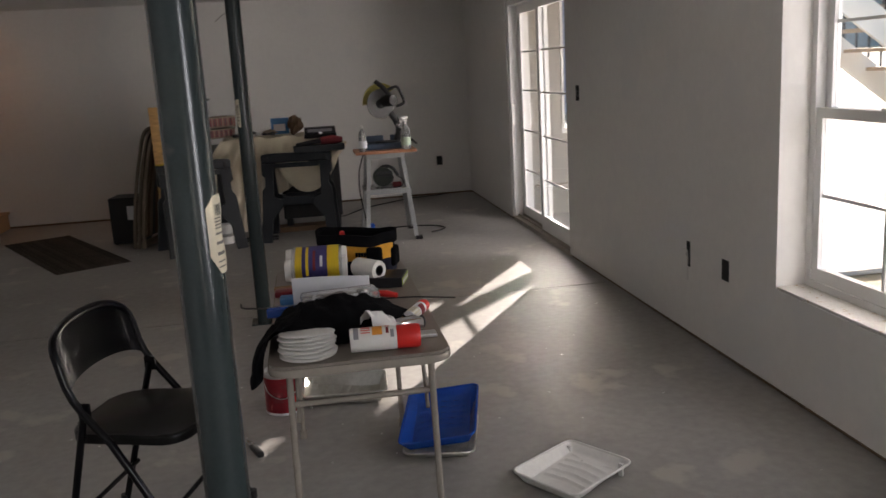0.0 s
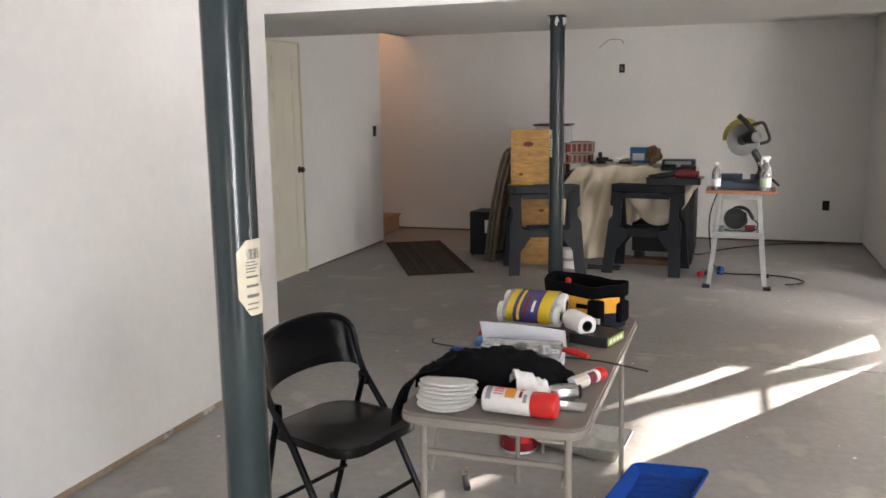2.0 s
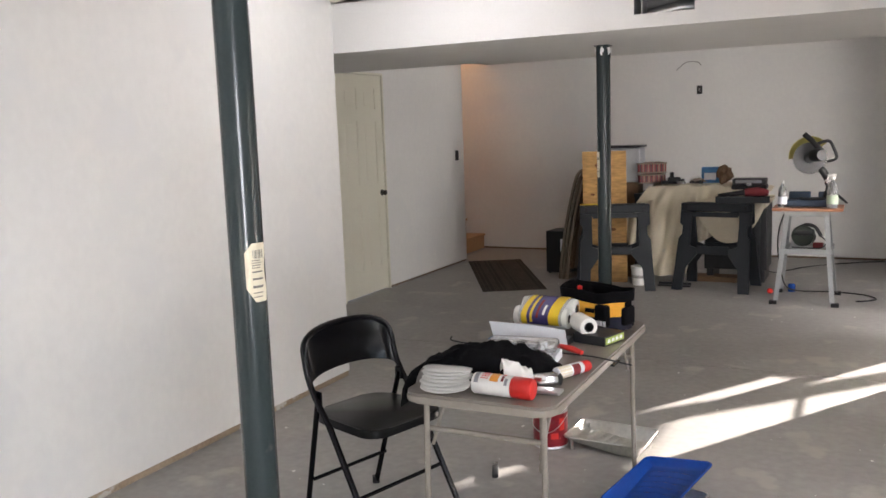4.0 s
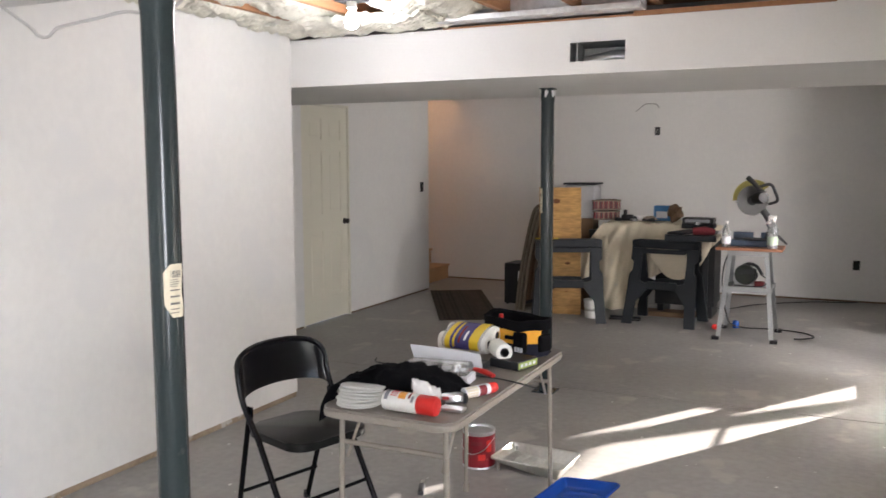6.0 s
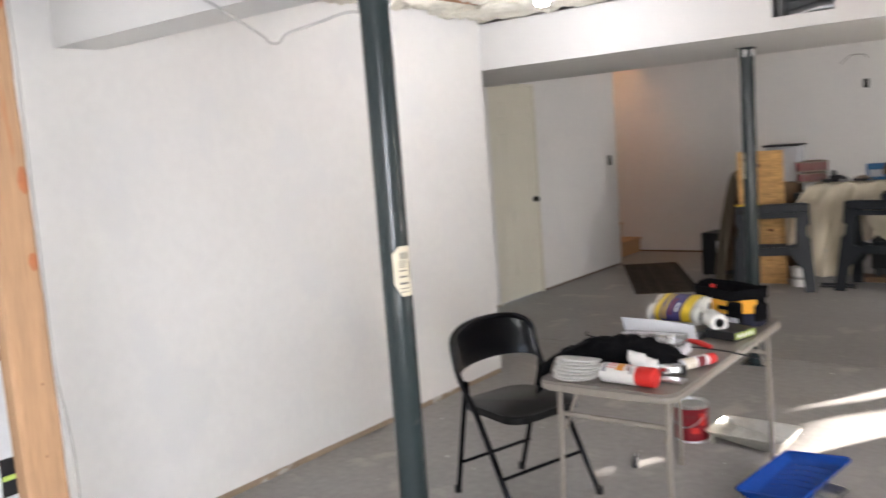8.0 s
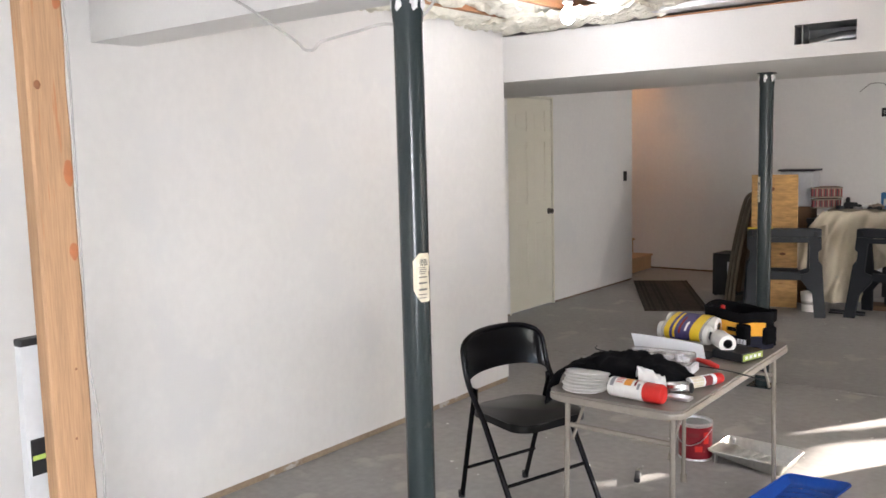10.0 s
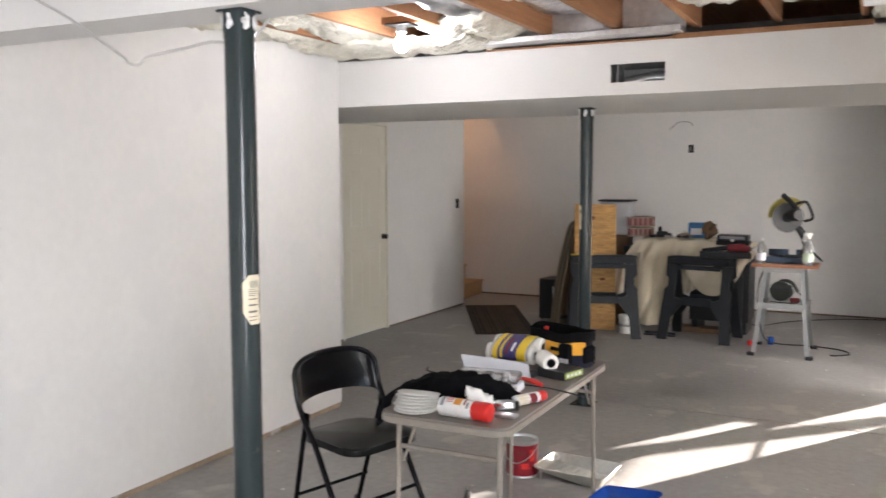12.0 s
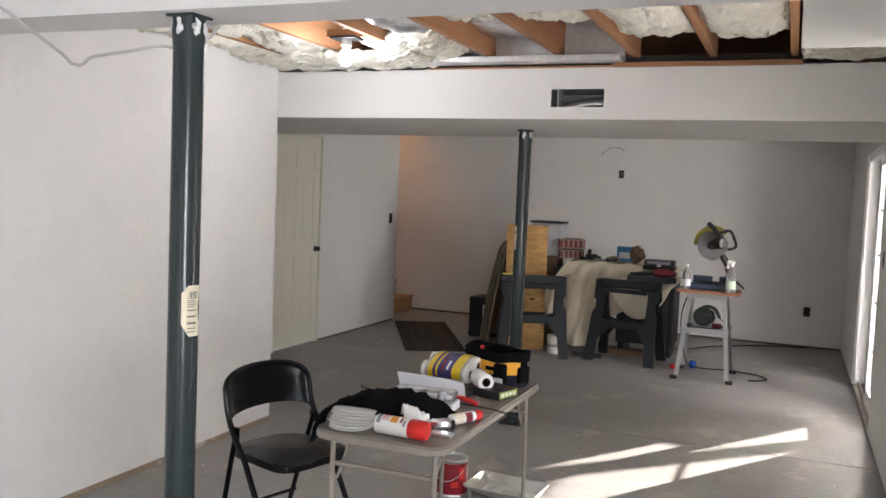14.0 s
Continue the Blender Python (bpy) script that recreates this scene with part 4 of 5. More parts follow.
for k in range(3):
    spun("fitting", [(0, 0), (0.018, 0), (0.020, 0.012), (0.012, 0.026), (0, 0.026)], (CHROME, GREYTOOL, CHROME)[k], clamshell, Matrix.Translation((-0.07 + 0.07 * k, 0.0, 0.032)), 14)
part("backing_card", boxes((-0.13, -0.052, 0.0, 0.13, 0.054, 0.029)), CARD, clamshell)
pliers = thing("red_handled_tool", "hand tool with red grip lying on the table", "tool", Matrix.Translation((1.178, 3.335, ZT + 0.018)) @ Matrix.Rotation(radians(-20), 4, "Z"))
bar("grip", [(-0.055, 0, 0.01), (0, 0.003, 0.006), (0.045, 0, 0)], [0.008, 0.012, 0.009], REDPL, pliers, 10)
bar("blade", [(-0.06, 0, 0.01), (-0.15, 0, 0.02)], 0.006, CHROME, pliers, 8)
bm = bmesh.new()
tube(bm, curved([(0.700, 3.335, ZT + 0.034), (0.716, 3.309, ZT + 0.026), (0.84, 3.312, ZT + 0.016), (1.05, 3.318, ZT + 0.012), (1.25, 3.315, ZT + 0.010), (1.41, 3.270, ZT + 0.004)], 6), 0.0028, 8)
tagged(part("wire_rod", bm, GREYTOOL, None, "", True), "thin dark wire rod lying across the table", "rod")


def roller_pack():
    p = thing("roller_cover_pack", "wrapped paint roller covers with yellow and indigo label", "roller pack", Matrix.Translation((0.962, 3.695, ZT + 0.034)) @ Matrix.Rotation(radians(-4), 4, "Z") @ Matrix.Rotation(radians(17), 4, "X"))
    for y, z in ((-0.042, 0.042), (0.042, 0.042)):
        m = Matrix.Translation((-0.115, y, z)) @ Matrix.Rotation(radians(90), 4, "Y")
        spun("roller_cover", [(0.019, 0.0), (0.038, 0.002), (0.040, 0.01), (0.040, 0.220), (0.038, 0.228), (0.019, 0.230)], NAP, p, m, 28)
        spun("core", [(0, 0.004), (0.019, 0.004), (0.019, 0.226), (0, 0.226)], GREYTOOL, p, m, 20)

    def wrap(x0, x1, lift, a0=-28, a1=208):
        def f(u, v):
            a = radians(a0 + (a1 - a0) * v)
            return Vector((x0 + (x1 - x0) * u, (0.086 + lift) * math.cos(a), 0.047 + (0.042 + lift) * math.sin(a) ** 0.6 if math.sin(a) > 0 else 0.047 + (0.045 + lift) * math.sin(a)))
        return thicken(sheet(6, 26, f), 0.0006)
    part("film", wrap(-0.090, 0.096, 0.0), CLEARPL, p, "clear plastic wrap", True)
    part("label", wrap(-0.075, 0.085, 0.0015, 30, 215), YELLOW, p, "yellow printed band", True)
    part("label_stripe", wrap(-0.050, 0.042, 0.0030, 48, 200), PURPLE, p, "indigo printed band", True)
    for k in range(3):
        part("print", wrap(-0.036 + 0.026 * k, -0.026 + 0.026 * k, 0.0042, 60 + 25 * k, 185 - 15 * k), (YELLOW, STRIPE_R, CARD)[k], p, "", True)


roller_pack()
single = thing("roller_cover", "single white paint roller cover lying on the table", "roller cover", Matrix.Translation((1.108, 3.628, ZT + 0.060)) @ Matrix.Rotation(radians(-52), 4, "Z") @ Matrix.Rotation(radians(90), 4, "Y"))
spun("nap", [(0.019, 0.0), (0.034, 0.002), (0.036, 0.008), (0.036, 0.112), (0.034, 0.118), (0.019, 0.120)], NAP, single, None, 28)
spun("core", [(0, 0.006), (0.019, 0.006), (0.0195, 0.119), (0.017, 0.1195), (0.017, 0.03), (0, 0.03)], GREYTOOL, single, None, 24)


def tool_bag():
    b = thing("tool_bag", "open black and yellow canvas tool bag on the table", "tool bag", Matrix.Translation((1.120, 3.838, ZT)) @ Matrix.Rotation(radians(-20), 4, "Z"))
    rx, ry, h = 0.150, 0.100, 0.150

    def ring(z0, z1, grow, thick, mat, name, a0=0, a1=360, label=""):
        def f(u, v):
            a = radians(a0 + (a1 - a0) * u)
            k = grow + 0.02 * v + 0.012 * math.sin(3 * a)
            z = z0 + (z1 - z0) * v
            k += 0.05 * noise.noise(Vector((2.2 * math.cos(a), 2.2 * math.sin(a), 5 * z)))
            droop = 0.016 * noise.noise(Vector((1.3 * math.cos(a), 1.3 * math.sin(a), 7))) * z / h
            return Vector((rx * k * math.copysign(abs(math.cos(a)) ** 0.88, math.cos(a)), ry * k * math.copysign(abs(math.sin(a)) ** 0.88, math.sin(a)), z + droop))
        return part(name, thicken(sheet(48, 5, f), thick), mat, b, label, True)
    ring(0.0, h, 0.97, 0.004, BLACKCLOTH, "body", label="black canvas body")
    ring(0.050, 0.122, 1.035, 0.002, BAGYELLOW, "yellow_panel", 240, 350, "yellow canvas panel")
    ring(h - 0.036, h + 0.008, 1.06, 0.008, BLACKCLOTH, "rim", label="padded black rim")
    ring(0.0, 0.057, 1.025, 0.003, NAVY, "base_panel", 200, 380)
    part("bottom", boxes((-0.14, -0.07, 0.002, 0.14, 0.07, 0.012), bevel=0.004), BLACKCLOTH, b)
    part("pocket", boxes((0.070, -0.112, 0.02, 0.130, -0.078, 0.110), bevel=0.010), BLACKCLOTH, b)
    part("pocket", boxes((0.140, -0.035, 0.02, 0.166, 0.040, 0.095), bevel=0.010), BLACKCLOTH, b)
    for k in range(4):
        part("print", boxes((0.030 + 0.011 * k, -0.1135, 0.076, 0.038 + 0.011 * k, -0.1070, 0.092)), BLACKCLOTH, b)
    for k in range(3):
        part("print", boxes((0.084 + 0.016 * k, -0.1145, 0.028, 0.096 + 0.016 * k, -0.1122, 0.048)), CARD, b)
    spun("red_tip", [(0, 0), (0.010, 0.0), (0.010, 0.015), (0, 0.02)], REDPL, b, Matrix.Translation((-0.03, -0.068, h + 0.003)), 12, "red tool tip in the bag")


tool_bag()
bx = thing("blade_box", "flat black box with green label on the table", "box", Matrix.Translation((1.212, 3.572, ZT)) @ Matrix.Rotation(radians(-16), 4, "Z"))
part("carton", boxes((-0.075, -0.07, 0.001, 0.065, 0.07, 0.036), bevel=0.002), GREYTOOL, bx)
part("label", boxes((0.0652, -0.064, 0.006, 0.0665, 0.064, 0.031)), GREENPRINT, bx, "green label strip")
for k in range(4):
    part("print", boxes((0.0667, -0.052 + 0.028 * k, 0.012, 0.0676, -0.034 + 0.028 * k, 0.025)), CARD, bx)
tagged(part("black_sleeve_box", boxes((0.99, 3.45, ZT + 0.001, 1.125, 3.52, ZT + 0.026), bevel=0.003), GREYTOOL), "flat black tool sleeve on the table", "tool")
for (x, y, z, sx, sy, sz, mt, lab) in ((0.845, 3.265, 0.0, 0.06, 0.022, 0.03, BLUEPL, "blue plastic tool handle on the table"), (0.875, 3.42, 0.0, 0.05, 0.03, 0.025, BLUEBOX, "small blue packet on the table"), (0.85, 3.53, 0.0, 0.045, 0.03, 0.022, REDCAN, "small red packet on the table")):
    tagged(part("small_packet", boxes((x - sx, y - sy, ZT + 0.001 + z, x + sx, y + sy, ZT + z + sz), bevel=0.006), mt, None, "", True), lab, "packet")
cup = tagged(spun("plastic_cup", [(0, 0.001), (0.024, 0.001), (0.030, 0.085), (0.028, 0.085), (0.022, 0.006), (0, 0.006)], BLUEBOX, None, Matrix.Translation((0.845, 3.80, ZT + 0.032)) @ Matrix.Rotation(radians(80), 4, "Y")), "blue-tinted plastic cup lying on the table", "cup")
tagged(part("wood_shim", boxes((0.80, 3.605, ZT + 0.001, 0.90, 3.635, ZT + 0.012), bevel=0.002), STUDWOOD), "pale wood shim on the table", "shim")

# under and beside the table
can = thing("paint_can", "red printed metal paint can under the table", "paint can", Matrix.Translation((0.765, 4.257, 0)))
spun("can_body", [(0, 0.0), (0.082, 0.0), (0.084, 0.004), (0.082, 0.008), (0.082, 0.182), (0.085, 0.188), (0.082, 0.192), (0.074, 0.190), (0.070, 0.180), (0, 0.180)], TIN, can, None, 40)
spun("wrapper", [(0.0826, 0.012), (0.0832, 0.012), (0.0832, 0.172), (0.0826, 0.172)], REDCAN, can, None, 40, "red printed wrapper")
for a, z, w, h in ((-120, 0.06, 30, 0.05), (-70, 0.05, 26, 0.03), (-95, 0.125, 40, 0.02), (-40, 0.09, 20, 0.06)):
    def f(u, v, a=a, z=z, w=w, h=h):
        q = radians(a + w * u)
        return Vector((0.0838 * math.cos(q), 0.0838 * math.sin(q), z + h * v))
    part("print", thicken(sheet(6, 1, f), 0.0003), (STRIPE_R, STRIPE_R, REDPL, STRIPE_R)[int(z * 1000) % 4], can)
bar("bail_handle", curved([(-0.084, 0, 0.155), (-0.06, -0.075, 0.11), (0.0, -0.098, 0.085), (0.06, -0.075, 0.11), (0.084, 0, 0.155)], 6), 0.002, TIN, can, 6)


def roller_tray(name, label, m, w, d, mat, h=0.065, legs=True):
    """A sloped paint tray; local y runs from the deep end to the shallow end."""
    t = thing(name, label, "roller tray", m)

    def f(u, v):
        e = 0.10
        x = (u - 0.5) * w
        y = (v - 0.5) * d
        ux, vy = min(u, 1 - u) / e, min(v, 1 - v) / (e * w / d)
        wall = max(0.0, 1 - min(ux, vy, 1.0))
        floor_z = 0.006 + max(0.0, (v - 0.28) / 0.72) * (h - 0.028)
        rib = 0.0
        if 0.34 < v < 0.86 and 0.16 < u < 0.84:
            rib = 0.006 * max(0, math.sin((v + 0.10 * abs(u - 0.5)) * d * 2 * math.pi / 0.040))
        z = floor_z * (1 - wall) + h * wall + rib
        return Vector((x, y, z))
    part("pan", thicken(sheet(40, 60, f), 0.002), mat, t, "", True)
    o = rounded(-w / 2 - 0.006, -d / 2 - 0.006, w / 2 + 0.006, d / 2 + 0.006, 0.03, 5)
    bm = bmesh.new()
    tube(bm, [(x, y, h) for x, y in o], 0.005, 8, closed=True)
    part("rolled_rim", bm, mat, t, "", True)
    for x in (-w / 2 + 0.02, w / 2 - 0.02) if legs else ():
        part("leg", boxes((x - 0.008, d / 2 - 0.035, 0.0, x + 0.008, d / 2 - 0.025, h - 0.004)), mat, t)
    return t


foil = roller_tray("metal_roller_tray", "shiny aluminium paint roller tray under the table", Matrix.Translation((1.045, 4.325, 0)) @ Matrix.Rotation(radians(86), 4, "Z"), 0.26, 0.37, SHINY)
metal = roller_tray("metal_roller_tray", "dull metal roller tray under the blue tray", Matrix.Translation((1.400, 3.715, 0)) @ Matrix.Rotation(radians(-14), 4, "Z"), 0.262, 0.36, SHINY, 0.036)
blue = roller_tray("blue_roller_tray", "wet blue plastic roller tray resting tilted on a metal tray", Matrix.Translation((1.406, 3.72, 0.068)) @ Matrix.Rotation(radians(-14), 4, "Z") @ Matrix.Rotation(radians(6.5), 4, "X") @ Matrix.Rotation(radians(-8), 4, "Y"), 0.285, 0.395, BLUEPL, 0.055, False)
white = roller_tray("white_roller_tray", "roller tray caked with dried white paint on the floor", Matrix.Translation((1.80, 3.265, 0)) @ Matrix.Rotation(radians(-56), 4, "Z"), 0.275, 0.325, PAINTWHITE, 0.05)
knife = thing("utility_knife", "dark and chrome utility knife on the floor", "knife", Matrix.Translation((0.650, 3.835, 0.0)) @ Matrix.Rotation(radians(112), 4, "Z"))
part("grip", boxes((-0.075, -0.014, 0.001, 0.03, 0.014, 0.024), bevel=0.006), GREYTOOL, knife, "", True)
part("nose", boxes((0.03, -0.011, 0.003, 0.085, 0.011, 0.018), bevel=0.005), CHROME, knife, "", True)

# stud with leaning level
stud = thing("wood_stud", "bare fir stud with knots standing floor to ceiling", "stud", Matrix.Translation((0.628, 1.09, 0)))
def stud_mesh():
    bm = bmesh.new()
    rings = []
    for k in range(61):
        z = 2.36 * k / 60
        w = 0.006 * noise.noise(Vector((0, 0, z * 2.2))) + 0.003 * noise.noise(Vector((0, 3, z * 9)))
        rings.append([bm.verts.new((x, y, z)) for x, y in ((-0.021, -0.052), (0.019, -0.052), (0.023, -0.047), (0.023, 0.028 + w), (0.019, 0.033 + w), (-0.021, 0.033))])
    for a, b in zip(rings, rings[1:]):
        for k in range(6):
            bm.faces.new((a[k], a[(k + 1) % 6], b[(k + 1) % 6], b[k]))
    bm.faces.new(rings[0][::-1])
    bm.faces.new(rings[-1])
    return bm
part("timber", stud_mesh(), STUDWOOD, stud)
KNOTWOOD = material("dark knot", (0.16, 0.06, 0.02), 0.6, spread=0.2, scale=60, bump=0.05)
for y, z, r in ((-0.032, 1.725, 0.0095), (0.005, 1.13, 0.003), (-0.005, 0.98, 0.003)):
    bm = bmesh.new()
    bmesh.ops.create_icosphere(bm, subdivisions=2, radius=1, matrix=Matrix.Translation((0.0232, y, z)) @ Matrix.Diagonal((0.0012, r * 0.8, r, 1)))
    part("knot", bm, KNOTWOOD, stud, "", True)
REDSTAIN = material("reddish pitch stain", (0.27, 0.09, 0.03), 0.6, spread=0.2, scale=40, bump=0.03)
for z, h in ((1.545, 0.030), (1.90, 0.022), (1.38, 0.020)):
    bm = bmesh.new()
    bmesh.ops.create_icosphere(bm, subdivisions=2, radius=1, matrix=Matrix.Translation((0.0228, 0.020, z)) @ Matrix.Diagonal((0.001, 0.010, h, 1)))
    for v in bm.verts:
        v.co.y += 0.004 * noise.noise(v.co * 60)
    part("stain", bm, REDSTAIN, stud, "", True)
bar("cable", curved([(0.02, 0.037, 2.3), (0.02, 0.039, 1.9), (0.018, 0.041, 1.72), (0.016, 0.039, 1.4), (0.018, 0.037, 1.16), (0.020, 0.047, 1.04), (0.02, 0.053, 0.9), (0.02, 0.041, 0.6), (0.02, 0.037, 0.1)], 8), 0.0026, OLDWIRE, stud, 6, "grey cable stapled along the stud")
level = thing("spirit_level", "grey aluminium spirit level leaning behind the stud", "level", Matrix.Translation((0.545, 1.04, 0)) @ Matrix.Rotation(radians(1.6), 4, "Y"))
part("rail", boxes((-0.012, -0.030, 0.012, 0.012, -0.022, 1.19), (-0.012, 0.022, 0.012, 0.012, 0.030, 1.19), (-0.004, -0.022, 0.012, 0.004, 0.022, 0.90), (-0.004, -0.022, 0.98, 0.004, 0.022, 1.19)), LEVELALU, level)
for z in (0.0, 1.186):
    part("end_cap", boxes((-0.014, -0.032, z, 0.014, 0.032, z + 0.016), bevel=0.003), BLACKPL, level)
part("vial_block", boxes((-0.010, -0.022, 0.90, 0.010, 0.022, 0.98), bevel=0.003), BLACKPL, level)
spun("vial", [(0, -0.018), (0.006, -0.018), (0.006, 0.018), (0, 0.018)], GREENPRINT, level, Matrix.Translation((0.008, 0, 0.94)) @ Matrix.Rotation(radians(90), 4, "X"), 12, "green vial")

# ---- far corner: sawhorses, covered table, saw stand ----
def sawhorse(m, mirror=1):
    h = thing("sawhorse", "dark slate plastic folding sawhorse", "sawhorse", m, "pair of sawhorses")
    L, H = 0.64, 0.78
    part("top_beam", boxes((-L / 2, -0.045, H - 0.075, L / 2, 0.045, H), bevel=0.008), HORSE, h)
    part("grip_strip", boxes((-L / 2 + 0.04, -0.030, H + 0.0002, L / 2 - 0.04, 0.030, H + 0.006)), HORSE, h)
    for sx in (-1, 1):
        for sy in (-1, 1):
            bm = bmesh.new()
            prof = [(0.205, H - 0.076), (0.318, H - 0.076), (0.318, 0.60), (0.290, 0.575), (0.290, 0.50), (0.320, 0.46), (0.330, 0.22), (0.345, 0.0), (0.250, 0.0), (0.235, 0.20), (0.140, 0.325), (0.140, 0.375), (0.215, 0.40), (0.215, 0.62)]
            outline_slab(bm, [(sx * a, b) for a, b in prof], -0.016, 0.016, Matrix.Rotation(radians(90), 4, "X"))
            bmesh.ops.recalc_face_normals(bm, faces=bm.faces[:])
            for v in bm.verts:
                v.co.y += sy * (0.030 + 0.20 * (1 - v.co.z / (H - 0.076)))
            part("leg", bm, HORSE, h)
    for sy in (-1, 1):
        y = sy * (0.030 + 0.20 * (1 - 0.355 / 0.70))
        part("shelf_rail", boxes((-0.142, y - 0.014, 0.325, 0.142, y + 0.014, 0.40), bevel=0.004), HORSE, h)
        for q in (-0.265, 0.265):
            part("peg", boxes((q - 0.012, sy * 0.047 - 0.006, H - 0.062, q + 0.012, sy * 0.047 + 0.006, H - 0.018), bevel=0.003), BLACKPL, h)
        part("rib", boxes((-0.205, y * 0.55 - 0.006, 0.66, 0.205, y * 0.55 + 0.006, H - 0.0765)), HORSE, h)
    return h


left_horse = sawhorse(Matrix.Translation((-0.01, 8.32, 0)) @ Matrix.Rotation(radians(21), 4, "Z"))
part("tape_strip", boxes((-0.318, -0.046, 0.786, -0.10, 0.046, 0.790)), YELLOW, left_horse, "yellow tape on the beam")
sawhorse(Matrix.Translation((0.885, 8.535, 0)) @ Matrix.Rotation(radians(-7), 4, "Z"))

board = thing("plywood_board", "knotty plywood board standing behind the sawhorse", "plywood", Matrix.Translation((-0.155, 8.565, 0)) @ Matrix.Rotation(radians(7), 4, "Z") @ Matrix.Rotation(radians(3), 4, "X"))
part("sheet", boxes((-0.215, -0.009, 0.0, 0.200, 0.009, 1.275), bevel=0.002), PLYWOOD, board)
for x, z, r in ((-0.05, 1.14, 0.030), (0.07, 0.52, 0.018), (-0.12, 0.86, 0.014), (-0.02, 0.28, 0.014)):
    bm = bmesh.new()
    bmesh.ops.create_icosphere(bm, subdivisions=2, radius=1, matrix=Matrix.Translation((x, -0.0092, z)) @ Matrix.Diagonal((r * 1.6, 0.0012, r * 0.8, 1)))
    part("knot", bm, KNOTWOOD, board, "", True)

# covered table
ct = thing("work_table", "work table hidden under a cream drop cloth", "table", Matrix.Translation((0.63, 9.13, 0)))
part("tabletop", boxes((-0.58, -0.30, 0.80, 0.60, 0.36, 0.84)), GREYTOOL, ct)
for x in (-0.55, 0.57):
    for y in (-0.26, 0.31):
        part("leg", boxes((x - 0.025, y - 0.025, 0, x + 0.025, y + 0.025, 0.80)), GREYTOOL, ct)
tagged(part("black_cabinet", boxes((0.72, 8.86, 0.12, 1.285, 9.30, 0.79), (0.74, 8.88, 0.0, 0.80, 9.28, 0.12), (1.20, 8.88, 0.0, 1.265, 9.28, 0.12), bevel=0.008), BLACKPL), "black cabinet under the covered table", "cabinet")


def drape(u, v):
    """The drop cloth: top, then a fall in folds down the front."""
    x = 0.21 + 1.08 * u
    drop = float(np.interp(u, [0, 0.06, 0.12, 0.30, 0.40, 0.46, 0.60, 0.75, 0.86, 1.0], [0.62, 0.70, 0.86, 0.86, 0.84, 0.55, 0.46, 0.38, 0.24, 0.10]))
    top = 0.925 - 0.06 * max(0.0, u - 0.62) / 0.38
    back = 0.30
    s = v * (0.66 + drop)
    n = 0.02 * noise.noise(Vector((x * 5, v * 3, 0)))
    if s < 0.66:
        return Vector((x, 9.46 - s, top - 0.006 + n * 0.7 + 0.010 * math.sin(x * 26 + 9 * s)))
    d = s - 0.66
    fold = (0.042 * math.sin(x * 26 + 2.2 * math.sin(d * 4)) + 0.022 * math.sin(x * 57 + 1 + d * 3)) * min(1, d / 0.22)
    return Vector((x - 0.20 * (1 - u) ** 4 * min(1, d / 0.25) + 0.05 * math.sin(d * 3 + x * 4) * d, 8.80 - 0.05 * min(1, d * 3) - 0.06 * d + fold - (0.10 * max(0, d - 0.1) if 0.42 < u < 0.9 else 0), max(0.012, top - d)))


tagged(part("drop_cloth", thicken(sheet(110, 60, drape), 0.003), CANVAS, None, "", True), "cream canvas drop cloth draped in folds to the floor", "drop cloth")


def swag(u, v):
    x = 0.68 + 0.66 * u
    hang = 0.36 * math.sin(math.pi * min(1, u * 1.08)) ** 0.7
    d = v * (0.06 + hang)
    z = 0.80 + 0.05 * u - d
    return Vector((x, 8.62 - 0.04 * math.sin(math.pi * v) + 0.014 * math.sin(28 * (z * 0.8 + 0.25 * abs(u - 0.5))) + 0.01 * noise.noise(Vector((x * 9, v * 5, 2))), z))


tagged(part("cloth_swag", thicken(sheet(50, 24, swag), 0.003), CANVAS, None, "", True), "loose swag of cream drop cloth behind the sawhorse", "drop cloth")


def side_fall(u, v):
    drop = 0.30 * (1 - u) ** 0.8 + 0.025
    return Vector((1.03 + 0.33 * u, 8.655 + 0.03 * u + 0.012 * math.sin(9 * u + 5 * v), 0.845 - drop * v))


tagged(part("cloth_corner", thicken(sheet(16, 20, side_fall), 0.003), CANVAS, None, "", True), "hanging corner of the cream drop cloth", "drop cloth")


def left_fall(u, v):
    x = -0.06 + 0.34 * u
    return Vector((x, 8.72 + 0.02 * math.sin(x * 40 + v * 3) + 0.01 * noise.noise(Vector((x * 12, v * 6, 5))), 0.80 - 0.10 * (1 - u) - 0.50 * v * (0.7 + 0.3 * u)))


tagged(part("cloth_end", thicken(sheet(30, 20, left_fall), 0.003), CANVAS, None, "", True), "cream drop cloth end behind the plywood", "drop cloth")

ZC = 0.935
bin_ = thing("storage_bin", "clear plastic storage bin with a grey lid", "storage bin", Matrix.Translation((-0.06, 8.98, 0.95)))
part("stand", boxes((-0.14, -0.10, -0.95, 0.14, 0.10, 0.0)), KRAFT, bin_, "stacked brown carton")
part("tub", boxes((-0.16, -0.12, 0.0, 0.16, 0.12, 0.34), bevel=0.02), BINPL, bin_, "", True)
part("lid", boxes((-0.175, -0.135, 0.341, 0.175, 0.135, 0.36), bevel=0.006), GREYTOOL, bin_)


